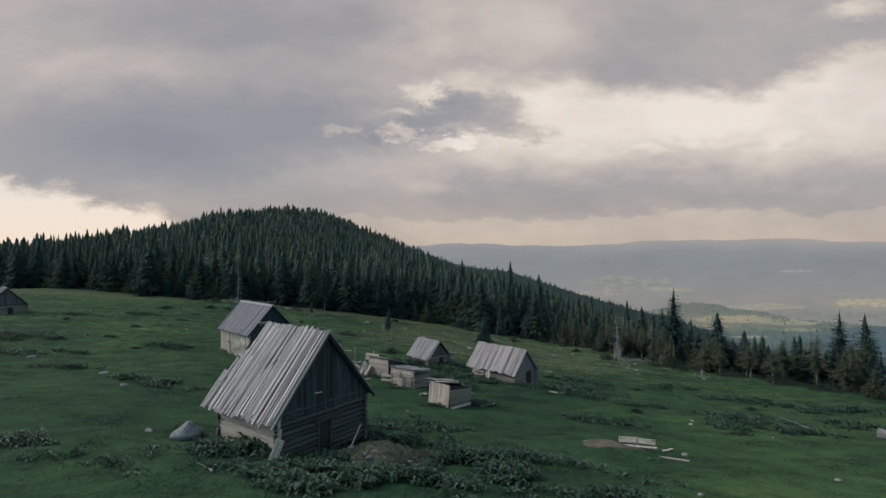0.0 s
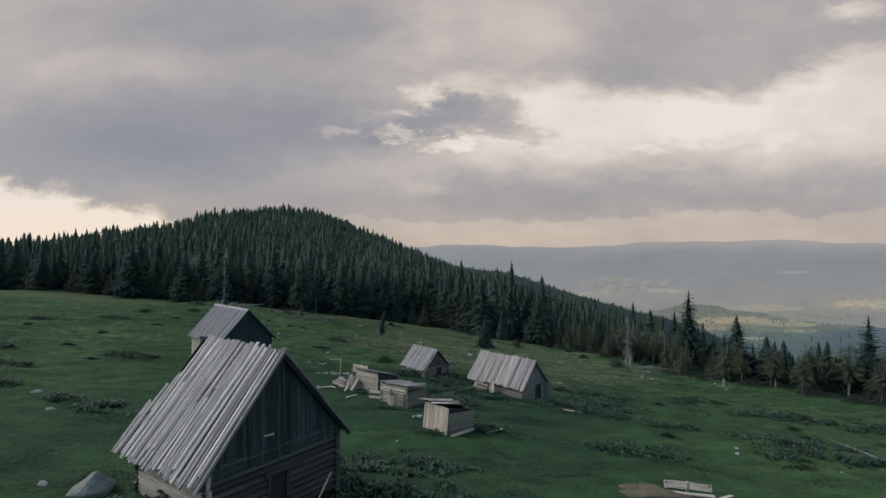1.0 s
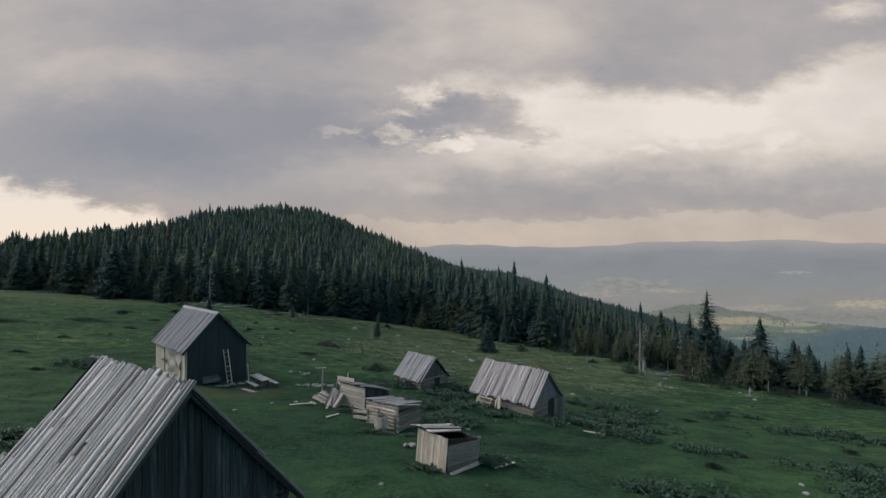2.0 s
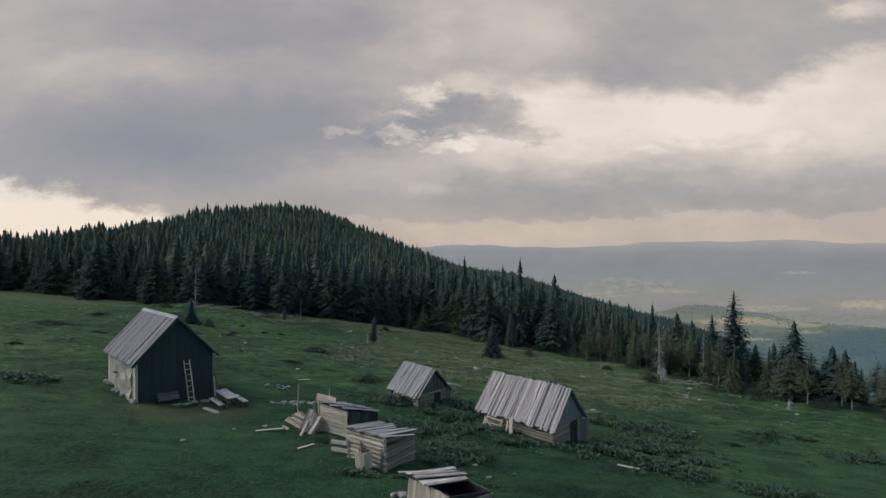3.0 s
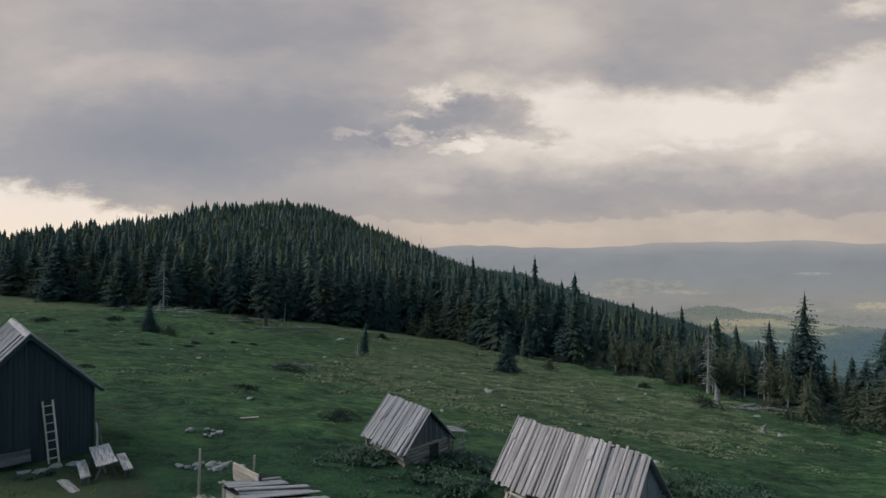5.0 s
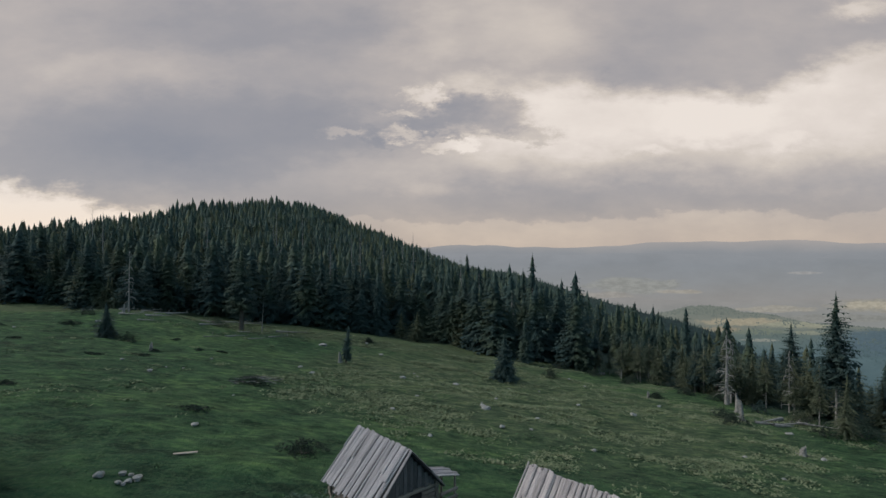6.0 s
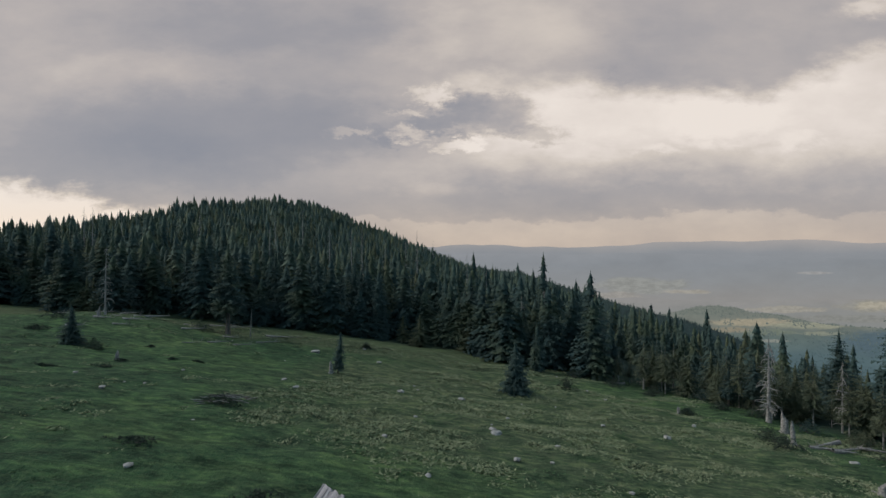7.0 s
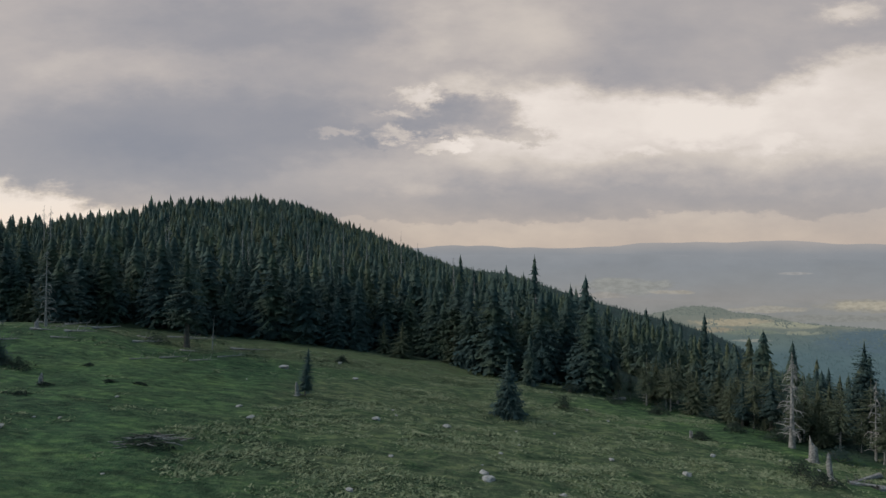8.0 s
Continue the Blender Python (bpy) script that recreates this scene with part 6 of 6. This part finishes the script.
def blades(rng, count, keep, high, wide, per, spread, flat=1.0):
    """Tufts of grass blades over the pasture, where keep allows them."""
    xs, ys = [], []
    while len(xs) < count:
        x, y = rng.uniform(-62, 62, 4000), rng.uniform(13, 118, 4000)
        ok = keep(x, y) & (np.abs(x) < 0.98 * y + 4)
        xs.extend(x[ok])
        ys.extend(y[ok])
    x, y = np.array(xs[:count]), np.array(ys[:count])
    x, y = np.repeat(x, per), np.repeat(y, per)
    n = len(x)
    x, y = x + rng.normal(0, spread, n), y + rng.normal(0, spread, n)
    z = ground(x, y) - 0.02
    a = rng.uniform(0, 6.283, n)
    w, h = rng.uniform(0.5, 1.2, n) * wide, rng.uniform(0.5, 1.3, n) * high
    lean = rng.uniform(0.6, 2.2, n) * h * flat
    b = rng.uniform(0, 6.283, n)
    v = np.empty((n, 3, 3))
    v[:, 0] = np.stack([x - w * np.cos(a), y - w * np.sin(a), z], 1)
    v[:, 1] = np.stack([x + w * np.cos(a), y + w * np.sin(a), z], 1)
    v[:, 2] = np.stack([x + lean * np.cos(b), y + lean * np.sin(b), z + h], 1)
    return v.reshape(-1, 3), np.arange(3 * n).reshape(-1, 3)


def grasses():
    rng = np.random.default_rng(14)
    inside = np.vectorize(edge_x)

    def pasture(x, y):
        return (x < inside(y) + 1) & (swell(x, y, 5.0) + 0.7 * swell(x + 9, y, 1.8) > -0.35)

    def dry(x, y):
        r = ((x - 9) / 26) ** 2 + ((y - 88) / 24) ** 2 + 0.8 * swell(x, y, 9.0)
        rim = (np.abs(y - 116) < 7) & (x > -40) & (x < 18)
        sparse = (y > 64) & (rng.uniform(0, 1, x.shape) < 0.10) & (swell(x - 20, y * 1.8, 4.0) > 0.0)
        return ((r < 0.9) | rim | sparse) & (x < inside(y)) & (swell(x + 3, y * 1.7, 3.0) + 0.5 * swell(x, y * 1.6, 1.1) + 0.45 * rng.uniform(-1, 1, x.shape) > 0.22)

    v, t = blades(rng, 34000, pasture, 0.055, 0.045, 4, 0.12)
    tagged(new("grass_tufts", tri_mesh("grass_tufts", v, t, TUFT)), "short green grass tufts all over the meadow", "grass", kind="stuff")
    v, t = blades(rng, 5200, dry, 0.085, 0.10, 22, 0.30, 1.7)
    tagged(new("dry_tussocks", tri_mesh("dry_tussocks", v, t, TUFT_DRY)), "pale dry grass tussocks on the trampled pasture", "grass", kind="stuff")


grasses()


def shrub(x, y, rx, ry, h, seed, label="low dark juniper shrub in the grass", mat=None, count=620):
    """A low spreading shrub: short branches set with many small sprays."""
    rng = np.random.default_rng(seed)
    t = thing("juniper_shrub", pose(x, y, gz(x, y)), label, "shrub", "junipers in the pasture")
    bm = bmesh.new()
    for k in range(7):
        a = rng.uniform(0, 6.28)
        limb(bm, (0, 0, -0.05), (math.cos(a) * rx * 0.6, math.sin(a) * ry * 0.6, h * 0.5), 0.03)
    part("branches", bm, BARK, t)
    v, f = [], []
    for k in range(count):
        a, r = rng.uniform(0, 6.28), rng.uniform() ** 0.6
        bumpy = 0.75 + 0.35 * math.sin(3 * a + seed) + 0.2 * math.sin(7 * a)
        cx, cy = math.cos(a) * rx * r * bumpy, math.sin(a) * ry * r * bumpy
        z = gz(x + cx, y + cy) - gz(x, y) + h * (1 - r * r) * rng.uniform(0.25, 1.1) + 0.03
        for _ in range(3):
            d = rng.normal(0, 1, 3)
            d = d / np.linalg.norm(d) * rng.uniform(0.07, 0.16)
            e = rng.normal(0, 1, 3)
            e = e / np.linalg.norm(e) * rng.uniform(0.03, 0.07)
            i = len(v)
            v.extend([(cx, cy, z), (cx + d[0], cy + d[1], z + abs(d[2])), (cx + e[0], cy + e[1], z + e[2])])
            f.append((i, i + 1, i + 2))
    child("foliage", tri_mesh("foliage", v, f, mat or JUNIPER), t)


def shrubs():
    for k, (x, y, rx, ry, h) in enumerate((
        (-14.4, 78.0, 1.9, 1.2, 0.55), (-6.4, 63.6, 1.4, 1.2, 0.7), (14.4, 103.2, 1.2, 1.1, 1.1), (27.6, 86.6, 1.6, 1.2, 1.3), (27.2, 84.0, 1.5, 1.1, 0.8), (24.9, 95.6, 1.1, 0.9, 0.7),
        (-34.4, 93.6, 1.5, 1.2, 1.0), (-31.6, 109.8, 1.7, 1.4, 1.3), (-37.2, 94.4, 1.6, 1.2, 0.8), (-49.0, 83.0, 4.0, 1.0, 0.5), (-56.0, 78.0, 4.0, 1.0, 0.5), (-10.6, 113.0, 0.9, 0.7, 0.8), (-47.0, 105.0, 2.0, 1.4, 0.9),
        (-45.5, 100.0, 1.6, 1.0, 0.5), (-52.0, 96.0, 1.8, 1.0, 0.5), (36.5, 78.0, 1.6, 1.3, 1.2), (40.5, 73.5, 1.8, 1.3, 1.1), (44.5, 68.5, 1.8, 1.4, 1.1), (47.5, 64.5, 1.6, 1.3, 1.0), (51.0, 61.0, 1.8, 1.4, 1.1), (34.0, 82.0, 1.6, 1.2, 1.1),
        (21.5, 108.0, 1.6, 1.2, 1.0), (17.5, 112.5, 1.6, 1.2, 1.2), (25.0, 105.0, 1.4, 1.1, 0.8), (30.0, 99.0, 1.4, 1.2, 0.9),
        (39.0, 78.5, 1.8, 1.4, 1.3), (42.5, 75.0, 1.8, 1.4, 1.3), (46.5, 70.0, 2.0, 1.5, 1.4), (50.0, 66.0, 2.0, 1.5, 1.4), (53.5, 61.5, 2.0, 1.5, 1.3), (36.0, 88.0, 1.8, 1.4, 1.2), (34.2, 91.5, 1.6, 1.3, 1.2),
        (38.0, 82.5, 2.0, 1.5, 1.4), (33.5, 100.0, 1.7, 1.4, 1.3), (30.5, 104.0, 1.8, 1.4, 1.3), (27.0, 108.0, 1.8, 1.4, 1.2), (34.8, 86.0, 1.6, 1.2, 1.1), (32.6, 97.0, 1.5, 1.2, 1.0),
    )):
        shrub(x, y, rx, ry, h, 300 + k, mat=JUNIPER if k < 25 else NEEDLES_DRY if k % 3 == 0 else NEEDLES, label="low dark juniper shrub in the grass" if k < 25 else "bushy undergrowth at the foot of the wood")
    shrub(-14.8, 69.0, 1.6, 0.9, 0.22, 401, "sparse dark heath on a bare patch of ground", None, 300)

    rng = np.random.default_rng(33)
    for k in range(26):
        x, y = (rng.uniform(-58, -16), rng.uniform(42, 104)) if k < 19 else (rng.uniform(8, 30), rng.uniform(34, 66))
        shrub(x, y, rng.uniform(0.6, 1.3), rng.uniform(0.3, 0.5), rng.uniform(0.12, 0.24), 500 + k, "low dark heath tuft in the meadow grass", None, 150)


shrubs()


def brush_pile():
    """Cut branches thrown on the juniper."""
    rng = np.random.default_rng(71)
    x, y = -14.4, 78.0
    t = thing("brush_pile", pose(x, y, gz(x, y)), "heap of cut grey branches in the pasture", "brush")
    for k in range(46):
        bm = bmesh.new()
        a, d = rng.uniform(0, 6.28), rng.uniform(0.0, 1.0)
        p = Vector((math.cos(a) * 1.9 * d, math.sin(a) * 1.0 * d, 0.05 + 0.45 * (1 - d * d)))
        b = rng.uniform(-0.6, 0.6) + (math.pi if k % 2 else 0)
        q = p + Vector((math.cos(b), 0.6 * math.sin(b), rng.uniform(-0.1, 0.25))) * rng.uniform(0.5, 1.2)
        limb(bm, p, q, rng.uniform(0.025, 0.05), 0.01)
        part("branch", bm, DEADWOOD if k % 3 else BARK, t)


brush_pile()


def stones():
    rng = np.random.default_rng(3)
    big = thing("boulder", pose(-11.7, 23.3, gz(-11.7, 23.3) + 0.2, 0, 0, 30), "large grey angular boulder beside the log hut", "boulder")
    bm = bmesh.new()
    bmesh.ops.create_icosphere(bm, subdivisions=3, radius=1.0)
    for v in bm.verts:
        c = v.co.copy()
        k = 1 + 0.18 * noise.noise(c * 1.3 + Vector((4, 2, 8))) + 0.04 * noise.noise(c * 5)
        peak = max(0.25, 1 - 0.75 * math.hypot(c.x - 0.15, c.y)) if c.z > 0 else 1
        v.co = Vector((c.x * 0.66 * k, c.y * 0.55 * k, c.z * 0.60 * k * peak))
    part("rock", bm, STONE_GREY, big)
    small = thing("boulder", pose(-10.2, 23.9, gz(-10.2, 23.9) + 0.12, 0, 0, 70), "rounded grey stone between boulder and hut", "boulder")
    child("rock", stone_mesh(2, (0.42, 0.36, 0.32), STONE_GREY), small)
    # x, y, half length
    seen = [(-34.8, 43.1, 0.5), (-25.5, 38.4, 0.55), (-21.2, 33.9, 0.35), (-13.6, 23.6, 0.28), (-11.8, 21.0, 0.22), (17.9, 36.8, 0.3), (10.6, 21.0, 0.2), (18.9, 24.4, 0.25), (-15.9, 107.0, 0.85), (-10.8, 112.8, 0.5), (-7.9, 106.8, 0.5),
            (-13.7, 88.6, 0.4), (-11.8, 85.6, 0.4), (-3.5, 89.6, 0.5), (-14.4, 74.0, 0.18), (-21.8, 81.3, 0.2), (-3.0, 75.0, 0.3), (4.2, 78.4, 0.6), (4.0, 79.4, 0.5), (5.0, 73.7, 0.4), (2.0, 91.0, 0.6), (18.3, 84.6, 0.6), (30.6, 81.6, 0.5), (-10.2, 48.5, 0.25), (3.43, 37.26, 0.25), (13.0, 62.0, 0.4)]
    for x, y, s in seen:
        t = thing("field_stone", pose(x, y, gz(x, y) + 0.06 * s, 0, 0, rng.uniform(0, 360)), "pale limestone lying in the meadow grass", "stone", "stones in the meadow")
        child("rock", stone_mesh(int(rng.integers(5)), (s * 0.68, s * 0.5, s * 0.32), STONE), t)
    for k in range(55):
        y = rng.uniform(18, 112)
        x = rng.uniform(-0.8 * y, min(0.7 * y, edge_x(y) - 1)) if k % 3 else rng.normal(9, 12)
        y = y if k % 3 else rng.normal(86, 10)
        s = float(rng.choice([0.10, 0.14, 0.18, 0.24]))
        t = thing("field_stone", pose(x, y, gz(x, y) + 0.2 * s, 0, 0, rng.uniform(0, 360)), "small pale stone lying in the grass", "stone", "stones in the meadow")
        child("rock", stone_mesh(k % 5, (s, s * 0.8, s * 0.5), STONE), t)
    # ring and rubble of stones by the sheds, and the mound before the hut
    for cx, cy, rx, ry, n, lab in ((-12.7, 58.4, 0.9, 0.6, 9, "pale stone in a ring in the grass"), (-10.2, 53.9, 1.6, 0.7, 26, "grey rubble stone in a low heap"), (-2.9, 21.4, 2.2, 1.0, 80, "pale stone on the earth mound"), (-1.75, 38.7, 0.5, 0.4, 3, "pale stone near the tilted shed")):
        for k in range(n):
            a = rng.uniform(0, 6.28)
            r = rng.uniform(0.7, 1) if n == 9 else rng.uniform(0, 1)
            x, y = cx + rx * r * math.cos(a), cy + ry * r * math.sin(a)
            s = float(rng.choice([0.05, 0.07, 0.09, 0.14] if n == 80 else [0.12, 0.16, 0.22]))
            t = thing("rubble_stone", pose(x, y, gz(x, y) + s * 0.4 + (0.55 * (1 - r * r) if n == 80 else 0), 0, 0, rng.uniform(0, 360)), lab, "stone", "heaped stones")
            child("rock", stone_mesh(k % 5, (s, s * 0.8, s * 0.6), STONE if k % 3 else STONE_GREY), t)


stones()


def earth_mound(name, label, cx, cy, rx, ry, h, seed, mat, turn=0.0):
    bm = bmesh.new()
    n, m = 28, 9
    c = bm.verts.new((cx, cy, gz(cx, cy) + h))
    rings = []
    for j in range(1, m + 1):
        f = j / m
        ring = []
        for i in range(n):
            a = 6.2832 * i / n
            k = 1 + 0.22 * math.sin(3 * a + seed) + 0.12 * math.sin(7 * a + 2 * seed)
            px, py = rx * f * k * math.cos(a), ry * f * k * math.sin(a)
            x, y = cx + px * math.cos(turn) - py * math.sin(turn), cy + px * math.sin(turn) + py * math.cos(turn)
            z = gz(x, y) + h * (1 - f * f) + 0.25 * h * noise.noise((x * 2.2, y * 2.2, seed)) + 0.14 * h * noise.noise((x * 6, y * 6, seed)) + (0.02 if j < m else -0.10)
            ring.append(bm.verts.new((x, y, z)))
        rings.append(ring)
    for i in range(n):
        bm.faces.new((c, rings[0][i], rings[0][(i + 1) % n]))
    for a, b in zip(rings, rings[1:]):
        for i in range(n):
            bm.faces.new((a[i], b[i], b[(i + 1) % n], a[(i + 1) % n]))
    t = new(name)
    tagged(t, label, "earth")
    ob = part("soil", bm, mat, t)
    ob.data.shade_smooth()


earth_mound("earth_mound", "brown mound of earth and rubble before the hut", -2.3, 21.9, 2.5, 1.05, 0.80, 1, RUBBLE_SOIL, 0.55)
earth_mound("bare_earth", "reddish bare earth patch beside the low bench", 9.0, 27.7, 1.7, 0.8, 0.04, 2, EARTH)


def low_bench():
    m = pose(10.6, 27.9, gz(10.6, 27.9), 0, 0, -14)
    b = thing("log_bench", m, "low pale bench of two planks on the grass", "bench")
    beam("back_board", (-0.95, 0.12, 0.32), (-0.02, 0.12, 0.34), 0.30, 0.06, PALE, b, (0, -1, 0.5))
    beam("back_board", (0.04, 0.12, 0.33), (0.95, 0.12, 0.30), 0.28, 0.06, PALE, b, (0, -1, 0.5))
    beam("seat_board", (-1.25, -0.18, 0.14), (1.0, -0.20, 0.12), 0.20, 0.06, PALE, b, (0, 0, 1))
    beam("post", (0.0, 0.2, -0.1), (0.0, 0.14, 0.5), 0.12, 0.1, PALE, b, (0, -1, 0), "log")
    beam("post", (-0.85, 0.2, -0.1), (-0.85, 0.14, 0.42), 0.1, 0.1, BOARD, b, (0, -1, 0), "log")
    beam("post", (0.85, 0.2, -0.1), (0.85, 0.14, 0.42), 0.1, 0.1, BOARD, b, (0, -1, 0), "log")
    for k, (x, y, ln, a) in enumerate(((12.4, 28.2, 0.7, 20), (12.0, 26.7, 1.6, -25), (-11.8, 61.7, 1.6, 12), (-9.5, 47.2, 1.5, 15), (-6.8, 44.8, 0.9, 40), (3.2, 36.6, 1.2, 30), (10.2, 45.6, 1.4, -30))):
        t = thing("loose_board", pose(x, y, gz(x, y) + 0.05, 0, 0, a), "loose pale board lying in the grass", "board", "boards in the grass")
        beam("board", (-ln / 2, 0, 0), (ln / 2, 0, 0.02), 0.16, 0.04, PALE, t)


low_bench()
